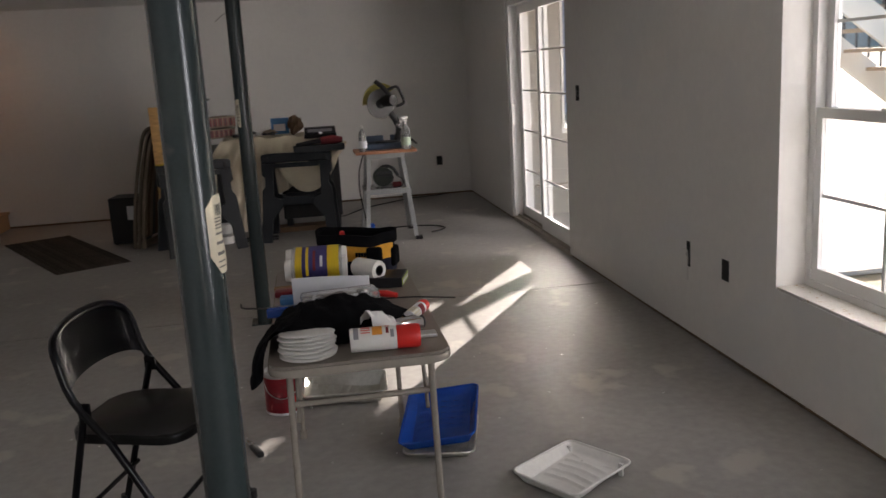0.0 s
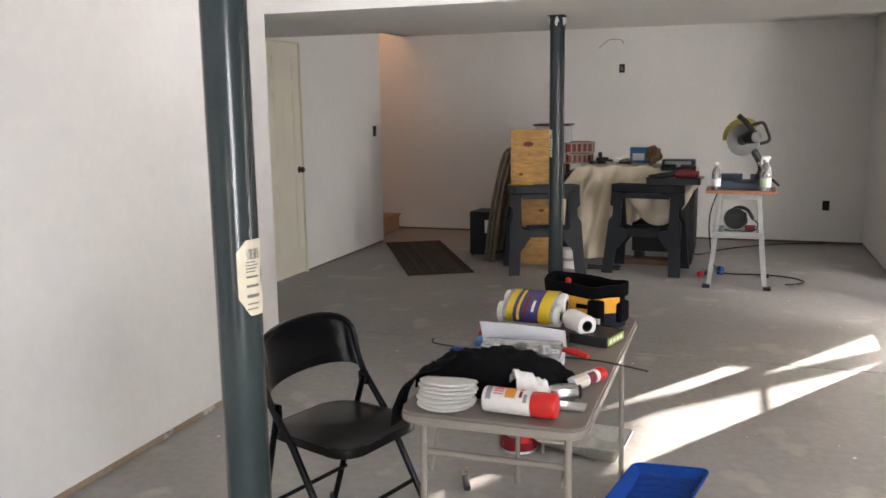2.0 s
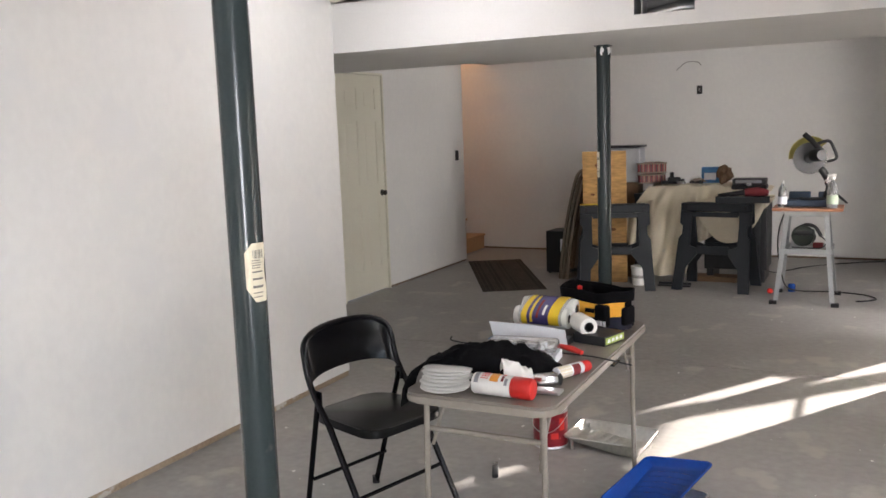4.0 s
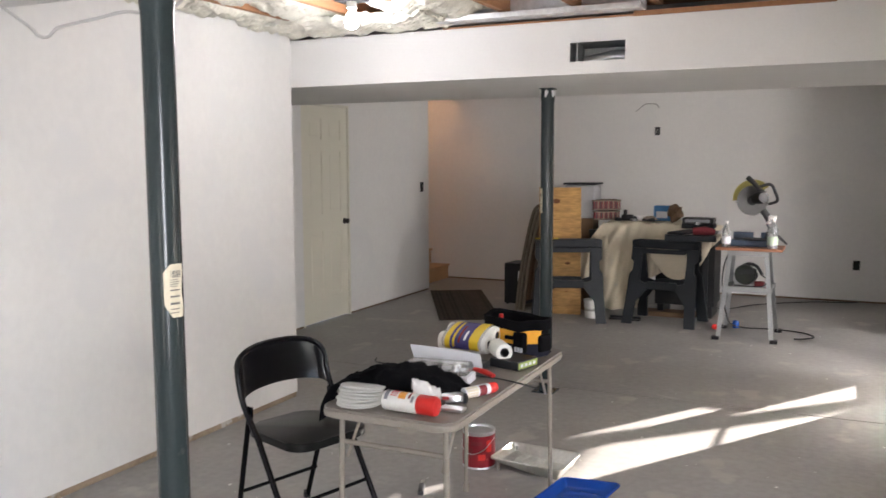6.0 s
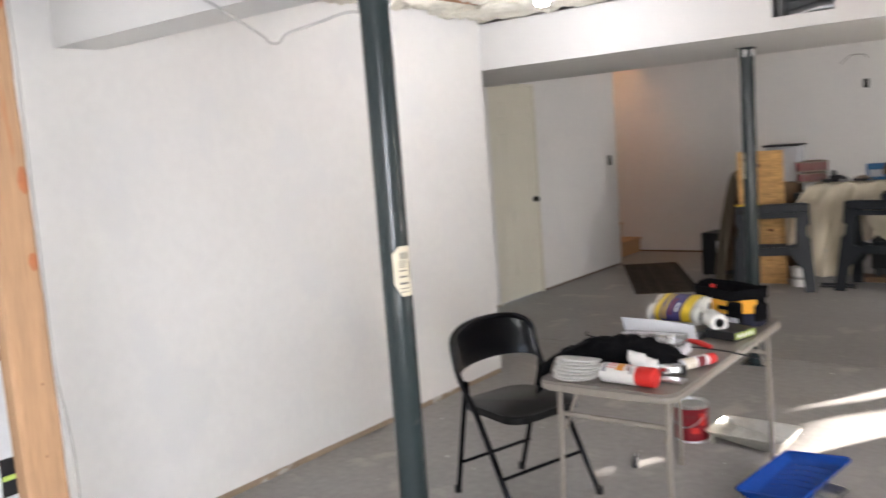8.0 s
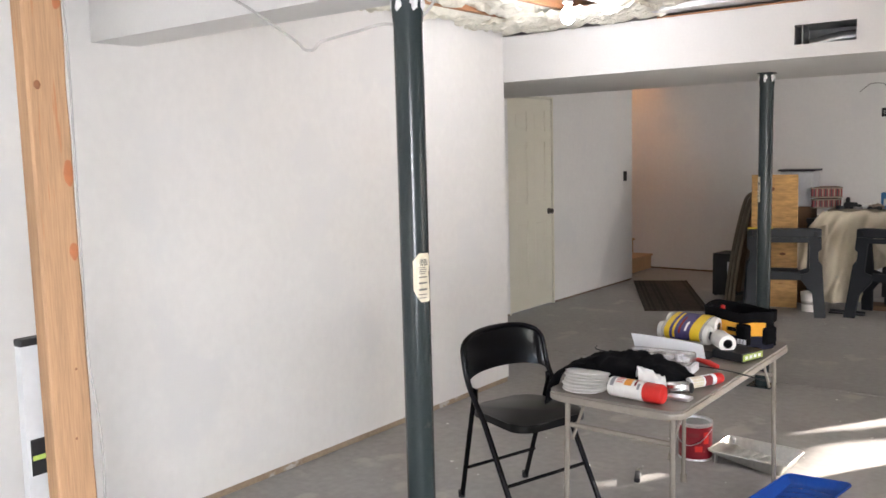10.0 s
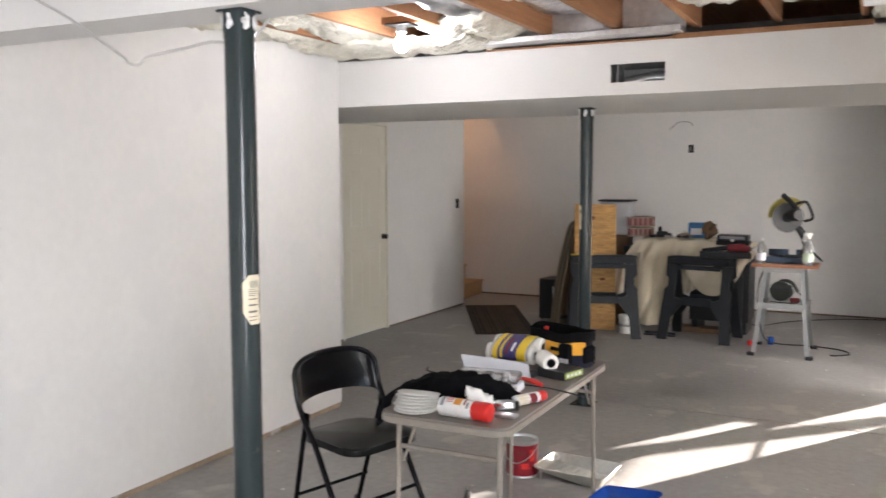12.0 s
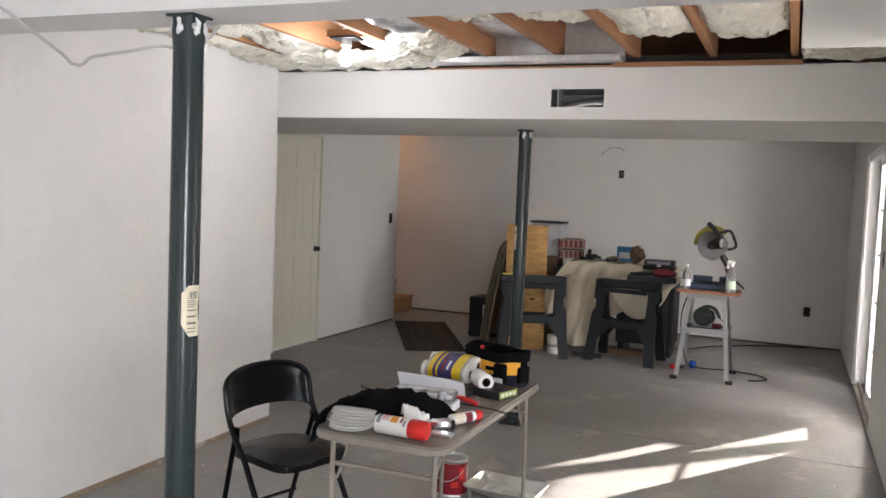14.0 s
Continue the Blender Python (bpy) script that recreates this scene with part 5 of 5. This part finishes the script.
def cushion(x, y, z, w, d, h, turn):
    c = thing("seat_cushion", "striped maroon and cream seat cushion in a stack", "cushion", Matrix.Translation((x, y, z)) @ Matrix.Rotation(radians(turn), 4, "Z"), "striped cushions")
    n = 21
    for k in range(n):
        a, b = -w / 2 + w * k / n, -w / 2 + w * (k + 1) / n
        e = 0.012 if k in (0, n - 1) else 0.0
        part("stripe", boxes((a, -d / 2, e, b, d / 2, h - e)), (STRIPE_R, GREYTOOL, STRIPE_R, STRIPE_W)[k % 4], c)
    for z in (0.004, h - 0.004):
        bm = bmesh.new()
        tube(bm, [(px, py, z) for px, py in rounded(-w / 2 - 0.002, -d / 2 - 0.002, w / 2 + 0.002, d / 2 + 0.002, 0.012, 4)], 0.007, 8, closed=True)
        part("piping", bm, STRIPE_W, c, "", True)


cushion(0.150, 9.00, ZC + 0.005, 0.26, 0.26, 0.085, 33)
cushion(0.165, 8.99, ZC + 0.105, 0.27, 0.26, 0.095, 26)


def clump(name, x, y, z, r, mat, seed, label, category, sq=(1, 1, 0.6)):
    bm = bmesh.new()
    bmesh.ops.create_icosphere(bm, subdivisions=3, radius=1.0)
    for v in bm.verts:
        v.co = Vector((v.co.x * sq[0], v.co.y * sq[1], v.co.z * sq[2])) * r * (1 + 0.55 * noise.noise(v.co * 2.6 + Vector((seed, 0, 0))))
    low = min(v.co.z for v in bm.verts)
    for v in bm.verts:
        v.co += Vector((x, y, z - low))
    return tagged(part(name, bm, mat, None, "", True), label, category)


camera_bag = thing("power_tool", "black cordless tool lying on the cloth", "power tool", Matrix.Translation((0.435, 8.90, ZC)))
part("motor", boxes((-0.07, -0.03, 0.0, 0.05, 0.03, 0.062), bevel=0.016), BLACKPL, camera_bag, "", True)
part("grip", boxes((-0.05, -0.02, 0.055, -0.015, 0.02, 0.11), bevel=0.010), BLACKPL, camera_bag, "", True)
part("battery", boxes((0.052, -0.035, 0.0, 0.10, 0.035, 0.045), bevel=0.006), GREYTOOL, camera_bag)
clump("work_glove", 0.57, 8.90, ZC, 0.055, TISSUE, 4, "pale work glove on the drop cloth", "glove", (1.3, 0.8, 0.5))
clump("rag", 0.65, 8.88, ZC, 0.05, STRIPE_W, 8, "cream rag on the drop cloth", "rag", (1.4, 0.8, 0.5))
for (nm, x, y, r0, r1, h, mt, lab) in (("tape_roll", 0.50, 8.86, 0.022, 0.040, 0.024, OLDWIRE, "grey tape roll on the drop cloth"), ("tape_roll", 0.345, 8.85, 0.020, 0.036, 0.030, BLACKPL, "black tape roll on the drop cloth"), ("jar", 0.62, 8.95, 0.0, 0.026, 0.07, WHITEPL, "small white jar on the drop cloth"), ("jar", 0.685, 8.85, 0.0, 0.020, 0.035, GREYTOOL, "small dark jar on the drop cloth")):
    tagged(spun(nm, [(r0, 0.001), (r1, 0.001), (r1 + 0.001, h * 0.5), (r1, h), (r0, h), (r0, 0.001)], mt, None, Matrix.Translation((x, y, ZC))), lab, nm.replace("_", " "))
putty = thing("putty_knife", "putty knife with dark grip on the drop cloth", "putty knife", Matrix.Translation((0.585, 8.835, ZC + 0.004)) @ Matrix.Rotation(radians(12), 4, "Z"))
bar("grip", [(0.0, 0, 0.012), (0.10, 0, 0.014)], [0.010, 0.013], BLACKPL, putty, 10)
part("blade", boxes((-0.09, -0.022, 0.010, 0.0, 0.022, 0.012)), CHROME, putty)
blue_box = thing("blue_carton", "blue and white product carton on the cloth", "carton", Matrix.Translation((0.755, 9.02, ZC)))
part("carton", boxes((-0.085, -0.05, 0.0, 0.085, 0.05, 0.150), bevel=0.003), BLUEBOX, blue_box)
part("label", boxes((-0.06, -0.0518, 0.03, 0.05, -0.0504, 0.095)), CARD, blue_box, "pale label patch")
clump("paper_bag", 0.90, 8.86, 0.925, 0.085, KRAFT, 12, "crumpled brown paper bag on the cloth", "paper bag", (0.8, 0.7, 1.0))
case = thing("tool_case", "black tool case with printed lid", "tool case", Matrix.Translation((1.13, 8.86, 0.885)))
part("lower_shell", boxes((-0.155, -0.09, 0.0, 0.15, 0.09, 0.045), bevel=0.008), BLACKPL, case)
part("upper_shell", boxes((-0.150, -0.088, 0.047, 0.145, 0.088, 0.10), bevel=0.010), GREYTOOL, case)
part("label", boxes((-0.12, -0.0895, 0.058, 0.11, -0.0882, 0.088)), OFFPRINT, case)
part("latch", boxes((-0.02, -0.096, 0.035, 0.02, -0.0905, 0.06), bevel=0.002), CHROME, case)
drill = thing("power_drill", "red and black power tool lying on the sawhorse", "power tool", Matrix.Translation((1.17, 8.56, 0.842)) @ Matrix.Rotation(radians(6), 4, "Z"))
bar("body", [(-0.05, 0, 0.035), (0.06, 0, 0.04), (0.15, 0, 0.03)], [0.034, 0.042, 0.026], STRIPE_R, drill, 14)
bar("handle", [(-0.28, 0.0, 0.012), (-0.16, 0, 0.022), (-0.05, 0, 0.035)], [0.012, 0.020, 0.026], BLACKPL, drill, 12)
part("shim_block", boxes((-0.30, -0.06, -0.058, 0.16, 0.06, -0.002)), HORSE, drill)

pail = thing("plastic_pail", "small white plastic pail behind the sawhorse", "pail", Matrix.Translation((0.185, 8.50, 0)))
spun("tub", [(0, 0.002), (0.070, 0.002), (0.078, 0.15), (0.083, 0.150), (0.083, 0.162), (0.078, 0.164), (0.0, 0.164)], WHITEPL, pail, None, 30)
spun("band", [(0.0735, 0.070), (0.0765, 0.070), (0.0785, 0.100), (0.0755, 0.100)], OLDWIRE, pail, None, 30, "grey printed band")
spun("lid", [(0, 0.165), (0.082, 0.165), (0.084, 0.172), (0.082, 0.180), (0, 0.178)], WHITEPL, pail, None, 30)
bar("handle", curved([(-0.08, 0, 0.14), (-0.05, -0.072, 0.10), (0.05, -0.072, 0.10), (0.08, 0, 0.14)], 6), 0.002, TIN, pail, 6)
tagged(part("steel_bar", boxes((0.36, 8.47, 0.0, 0.66, 8.52, 0.014), (0.36, 8.515, 0.014, 0.66, 8.52, 0.035), bevel=0.002), GREYTOOL), "dark steel angle bar on the floor", "bar")
tagged(part("cardboard_offcut", boxes((0.60, 8.80, 0.0, 1.12, 9.0, 0.05), bevel=0.004), KRAFT), "flat brown cardboard under the table", "cardboard")

speaker = thing("black_speaker", "black boxy speaker with white label on the floor", "speaker", Matrix.Translation((-0.735, 9.03, 0)) @ Matrix.Rotation(radians(-6), 4, "Z"))
part("case", boxes((-0.145, -0.15, 0.012, 0.145, 0.15, 0.445), bevel=0.008), BLACKPL, speaker)
part("label", boxes((0.02, -0.1525, 0.235, 0.105, -0.1508, 0.365)), CARD, speaker, "white paper label")
for x in (-0.12, 0.12):
    for y in (-0.12, 0.12):
        spun("foot", [(0, 0), (0.015, 0), (0.015, 0.012), (0, 0.012)], BLACKPL, speaker, Matrix.Translation((x, y, 0)), 10)


def lawn_chair(m):
    c = thing("folded_lawn_chair", "folded tan webbed lawn chair leaning on the stack", "lawn chair", m, "folded lawn chairs")
    for y in (-0.22, 0.22):
        bar("frame_tube", curved([(0.0, y, 0.0), (0.05, y, 0.35), (0.14, y, 0.72), (0.20, y, 0.80), (0.235, y, 0.78)], 6), 0.013, TANMETAL, c, 8)
    bar("cross_tube", [(0.235, -0.22, 0.78), (0.235, 0.22, 0.78)], 0.013, TANMETAL, c, 8)
    bar("cross_tube", [(0.0, -0.22, 0.012), (0.0, 0.22, 0.012)], 0.013, TANMETAL, c, 8)
    for k in range(9):
        y0 = -0.205 + 0.0456 * k

        def band(u, v, y0=y0):
            z = 0.08 + 0.70 * v
            return Vector((float(np.interp(z, [0, 0.35, 0.72, 0.8], [0, 0.05, 0.14, 0.2])) + 0.014, y0 + 0.043 * u, z))
        part("webbing", thicken(sheet(1, 10, band), 0.003), (KRAFT, STRIPE_W, GREYTOOL)[k % 3], c)


for k in range(3):
    lawn_chair(Matrix.Translation((-0.575 + 0.040 * k, 8.90 - 0.02 * k, 0.0)) @ Matrix.Scale(1.36 - 0.02 * k, 4) @ Matrix.Rotation(radians(-14), 4, "Z"))


def saw_stand():
    s = thing("saw_stand", "grey steel saw stand with a reddish wooden top", "stand", Matrix.Translation((1.665, 8.20, 0)))
    part("bench_top", boxes((-0.265, -0.19, 0.765, 0.275, 0.19, 0.79), bevel=0.003), REDWOOD, s, "reddish wooden bench top")
    for sx in (-1, 1):
        for sy in (-1, 1):
            bm = bmesh.new()
            top, foot = Vector((sx * 0.165, sy * 0.13, 0.765)), Vector((sx * 0.235, sy * 0.27, 0.02))
            a = Vector((-sx * 0.038, 0, 0))
            b = Vector((0, -sy * 0.038, 0))
            for d in (a, b):
                th = (b if d is a else a).normalized() * 0.004
                vs = [bm.verts.new(p) for p in (top, top + d, foot + d, foot)] + [bm.verts.new(p + th) for p in (top, top + d, foot + d, foot)]
                for q in ((0, 1, 2, 3), (7, 6, 5, 4), (0, 4, 5, 1), (1, 5, 6, 2), (2, 6, 7, 3), (3, 7, 4, 0)):
                    bm.faces.new([vs[i] for i in q])
            leg = part("leg", bm, STEELGREY, s)
            part("rubber_foot", boxes((foot.x - 0.03, foot.y - 0.03, 0, foot.x + 0.03, foot.y + 0.03, 0.03), bevel=0.004), BLACKPL, leg)
    part("shelf", boxes((-0.20, -0.19, 0.435, 0.20, 0.19, 0.445), (-0.205, -0.196, 0.41, 0.205, -0.19, 0.455), (-0.205, 0.19, 0.41, 0.205, 0.196, 0.455)), STEELGREY, s)
    for y in (-0.145, 0.145):
        part("rail", boxes((-0.17, y - 0.004, 0.72, 0.17, y + 0.004, 0.764)), STEELGREY, s)


saw_stand()


def toothed(r, n, depth):
    out = []
    for k in range(n):
        a = math.tau * k / n
        out += [(r * math.cos(a), r * math.sin(a)), ((r - depth) * math.cos(a + 2.2 / n), (r - depth) * math.sin(a + 2.2 / n))]
    return out


def miter_saw():
    s = thing("miter_saw", "yellow and black miter saw with raised toothed blade", "miter saw", Matrix.Translation((1.70, 8.24, 0.79)))
    part("base", boxes((-0.20, -0.10, 0.0, 0.14, 0.12, 0.055), bevel=0.012), TOOLBLUE, s, "dark blue-grey cast base")
    spun("turntable", [(0, 0.056), (0.105, 0.056), (0.110, 0.066), (0.0, 0.068)], GREYTOOL, s, None, 32)
    part("fence", boxes((-0.19, 0.065, 0.057, -0.02, 0.085, 0.115), (0.04, 0.065, 0.057, 0.135, 0.085, 0.115), bevel=0.004), TOOLBLUE, s)
    bar("arm", curved([(0.10, 0.06, 0.06), (0.125, 0.05, 0.16), (0.10, 0.03, 0.24), (0.05, 0.0, 0.32)], 6), [0.030] * 18 + [0.022], GREYTOOL, s, 12)
    bar("pivot_lever", [(0.11, -0.02, 0.17), (0.22, -0.06, 0.07), (0.265, -0.07, 0.03)], [0.010, 0.012, 0.008], GREYTOOL, s, 10)
    spun("pivot_knob", [(0, 0), (0.034, 0), (0.038, 0.02), (0.02, 0.05), (0, 0.052)], CHROME, s, Matrix.Translation((0.125, -0.02, 0.20)) @ Matrix.Rotation(radians(90), 4, "X"), 18)
    tilt = Matrix.Translation((-0.03, -0.03, 0.40)) @ Matrix.Rotation(radians(14), 4, "Z") @ Matrix.Rotation(radians(90), 4, "X")
    bm = bmesh.new()
    outline_slab(bm, toothed(0.135, 40, 0.010), -0.0012, 0.0012, tilt)
    part("blade", bm, BLADE, s, "round toothed steel blade")
    spun("arbor", [(0, 0.002), (0.045, 0.002), (0.043, 0.012), (0.02, 0.020), (0, 0.020)], GREYTOOL, s, tilt, 22)

    def hood(u, v):
        a = radians(38 + 150 * u)
        r = 0.165 * (1 - 0.5 * v ** 2)
        return tilt @ Vector((r * math.cos(a) + 0.004, r * math.sin(a) + 0.016, -0.012 - 0.05 * v ** 0.5))
    part("blade_guard", thicken(sheet(24, 8, hood), 0.003), SAWYELLOW, s, "yellow upper blade guard", True)
    bm = bmesh.new()
    tube(bm, [tilt @ Vector(p) for p in ((0.03, 0.02, 0.022), (0.055, 0.03, 0.08), (0.07, 0.03, 0.13))], [0.050, 0.056, 0.044], 18)
    part("motor", bm, BLACKPL, s, "", True)
    bm = bmesh.new()
    tube(bm, [tilt @ Vector(p) for p in curved([(-0.05, 0.20, 0.02), (0.01, 0.14, 0.05), (0.06, 0.07, 0.07)], 6)], 0.022, 10)
    part("head_casting", bm, BLACKPL, s, "", True)
    bm = bmesh.new()
    tube(bm, [tilt @ Vector(p) for p in curved([(0.05, 0.12, 0.06), (0.13, 0.14, 0.07), (0.17, 0.08, 0.07), (0.19, 0.0, 0.07), (0.12, -0.03, 0.06)], 6)], 0.013, 10)
    part("handle", bm, BLACKPL, s, "black loop handle", True)


miter_saw()


def bottle(x, y, z, h, r, mat, label, spray=False):
    b = thing("spray_bottle" if spray else "water_bottle", label, "bottle", Matrix.Translation((x, y, z)))
    spun("flask", [(0, 0.001), (r * 0.95, 0.001), (r, 0.01), (r, h * 0.5), (r * 0.85, h * 0.66), (r * 0.35, h * 0.78), (r * 0.33, h * 0.84), (0, h * 0.84)], mat, b, None, 24)
    spun("neck", [(0, h * 0.841), (r * 0.42, h * 0.841), (r * 0.42, h * 0.92), (0, h * 0.92)], WHITEPL, b, None, 18)
    if spray:
        part("trigger_head", boxes((-r * 0.9, -0.014, h * 0.921, r * 0.6, 0.014, h * 1.02), bevel=0.006), WHITEPL, b, "white trigger head", True)
        bar("trigger", [(-r * 0.7, 0, h * 0.94), (-r * 0.85, 0, h * 0.84), (-r * 0.6, 0, h * 0.78)], 0.006, WHITEPL, b, 8)
    part("label", thicken(sheet(20, 1, lambda u, v: Vector(((r + 0.0008) * math.cos(math.tau * 0.7 * u - 2.9), (r + 0.0008) * math.sin(math.tau * 0.7 * u - 2.9), h * (0.12 + 0.26 * v)))), 0.0003), (PALEGREEN if spray else CARD), b)


bottle(1.855, 8.07, 0.79, 0.275, 0.044, CLEARPL, "clear spray bottle with white head on the stand", True)
bottle(1.475, 8.10, 0.79, 0.24, 0.036, CLEARPL, "clear water bottle on the saw stand")
circ = thing("circular_saw", "dark green circular saw on the stand's shelf", "circular saw", Matrix.Translation((1.665, 8.17, 0.446)))
part("shoe", boxes((-0.13, -0.07, 0.0, 0.13, 0.07, 0.006)), TIN, circ)
spun("guard", [(0, -0.018), (0.085, -0.018), (0.09, 0.0), (0.085, 0.018), (0, 0.018)], material("dark green casing", (0.010, 0.015, 0.010), 0.4, spread=0.2), circ, Matrix.Translation((-0.03, -0.02, 0.10)) @ Matrix.Rotation(radians(90), 4, "X"), 26)
spun("motor", [(0, 0), (0.05, 0), (0.048, 0.09), (0.03, 0.10), (0, 0.10)], GREYTOOL, circ, Matrix.Translation((0.02, 0.0, 0.085)) @ Matrix.Rotation(radians(-90), 4, "X"), 20)
part("top_housing", boxes((-0.10, -0.045, 0.10, 0.06, 0.05, 0.155), bevel=0.020), GREYTOOL, circ, "", True)
part("lower_guard", boxes((-0.12, -0.035, 0.012, 0.0, -0.015, 0.07), bevel=0.008), TIN, circ, "", True)
bar("cord", curved([(0.10, 0.02, 0.10), (0.15, -0.02, 0.06), (0.12, -0.09, 0.015), (0.0, -0.11, 0.012), (-0.11, -0.09, 0.014)], 6), 0.005, BLACKPL, circ, 8)
bar("handle", curved([(-0.10, 0, 0.13), (-0.02, 0, 0.19), (0.06, 0, 0.175), (0.11, 0, 0.10)], 6), 0.015, GREYTOOL, circ, 10)
part("bin_red", boxes((0.05, -0.068, 0.007, 0.13, -0.02, 0.05), bevel=0.006), STRIPE_R, circ, "red tool base")
bm = bmesh.new()
tube(bm, curved([(1.50, 8.30, 0.78), (1.44, 8.30, 0.60), (1.43, 8.28, 0.42), (1.46, 8.31, 0.20), (1.50, 8.40, 0.06), (1.62, 8.52, 0.008), (1.85, 8.55, 0.008), (2.10, 8.48, 0.008), (2.20, 8.32, 0.008), (2.12, 8.20, 0.008), (2.05, 8.17, 0.008)], 8), 0.006, 8)
tagged(part("extension_cord", bm, BLACKPL, None, "", True), "black power cord trailing from the saw stand", "power cord")
bm = bmesh.new()
tube(bm, curved([(1.20, 9.30, 0.10), (1.30, 9.45, 0.008), (1.6, 9.9, 0.008), (2.1, 10.30, 0.008), (2.5, 10.42, 0.01), (2.58, 10.47, 0.02)], 8), 0.005, 8)
tagged(part("extension_cord", bm, BLACKPL, None, "", True), "black power cord along the end wall", "power cord")
spunred = tagged(spun("red_ball", [(0, 0.001), (0.014, 0.004), (0.023, 0.014), (0.026, 0.026), (0.023, 0.038), (0.014, 0.048), (0, 0.051)], REDPL, None, Matrix.Translation((1.365, 8.36, 0))), "small red plastic ball on the floor", "ball")
tagged(spun("blue_bottle_top", [(0, 0.001), (0.030, 0.001), (0.032, 0.05), (0.024, 0.07), (0, 0.072)], BLUEPL, None, Matrix.Translation((1.53, 8.52, 0))), "small blue plastic cap on the floor", "cap")

# ribbed door mat
rug = thing("door_mat", "dark brown ribbed runner mat on the concrete", "mat", Matrix.Translation((-1.30, 8.70, 0)) @ Matrix.Rotation(math.atan2(9.512 - 7.87, -1.731 + 0.83) - math.pi / 2, 4, "Z"))
part("backing", boxes((-0.305, -0.94, 0.0, 0.305, 0.94, 0.006), bevel=0.002), MAT, rug)
for k in range(15):
    x = -0.287 + 0.041 * k
    part("rib", boxes((x - 0.013, -0.925, 0.0062, x + 0.013, 0.925, 0.012), bevel=0.002), MAT, rug)

# paint drips and chips on the slab
speck = random.Random(5)
bm = bmesh.new()
for k in range(150):
    x, y = speck.uniform(-0.7, 2.8), speck.uniform(1.0, 9.5)
    r = speck.choice([0.002, 0.003, 0.004, 0.005, 0.008])
    n = 9
    ph = speck.uniform(0, 6)
    ring = [bm.verts.new((x + r * (1 + 0.4 * math.sin(3 * t + ph)) * math.cos(t), y + r * (1 + 0.3 * math.cos(2 * t + ph)) * math.sin(t), 0.0011)) for t in [math.tau * i / n for i in range(n)]]
    mid = bm.verts.new((x, y, 0.0022))
    for i in range(n):
        bm.faces.new((ring[i], ring[(i + 1) % n], mid))
tagged(part("paint_drips", bm, PAINTWHITE), "scattered white paint drips on the slab", "paint drips", "", "stuff")

# made-up house that stands for unidentified lavender shapes beyond the patio
hs = tagged(new("standin_house"), "grey-blue house added for unidentified lavender shapes beyond the yard", "house", "", "structure")
HOUSEBLUE = material("grey blue siding", (0.20, 0.21, 0.30), 0.8, spread=0.06, scale=1)
ROOFGREY = material("grey shingles", (0.12, 0.11, 0.11), 0.9, spread=0.2, scale=4)
part("wall", boxes((5.6, 25.0, -0.06, 14.0, 32.0, 4.6)), HOUSEBLUE, hs)
bm = bmesh.new()
outline_slab(bm, [(24.6, 4.6), (32.4, 4.6), (28.5, 7.0)], 5.2, 14.4, Matrix(((0, 0, 1, 0), (1, 0, 0, 0), (0, 1, 0, 0), (0, 0, 0, 1))))
part("roof", bm, ROOFGREY, hs)
for x in (7.0, 9.6, 12.0):
    w = part("window", boxes((x, 24.96, 1.0, x + 1.0, 24.995, 2.3)), SIDING, hs)
    part("pane", boxes((x + 0.08, 24.945, 1.08, x + 0.92, 24.958, 2.22)), RAIL, w)
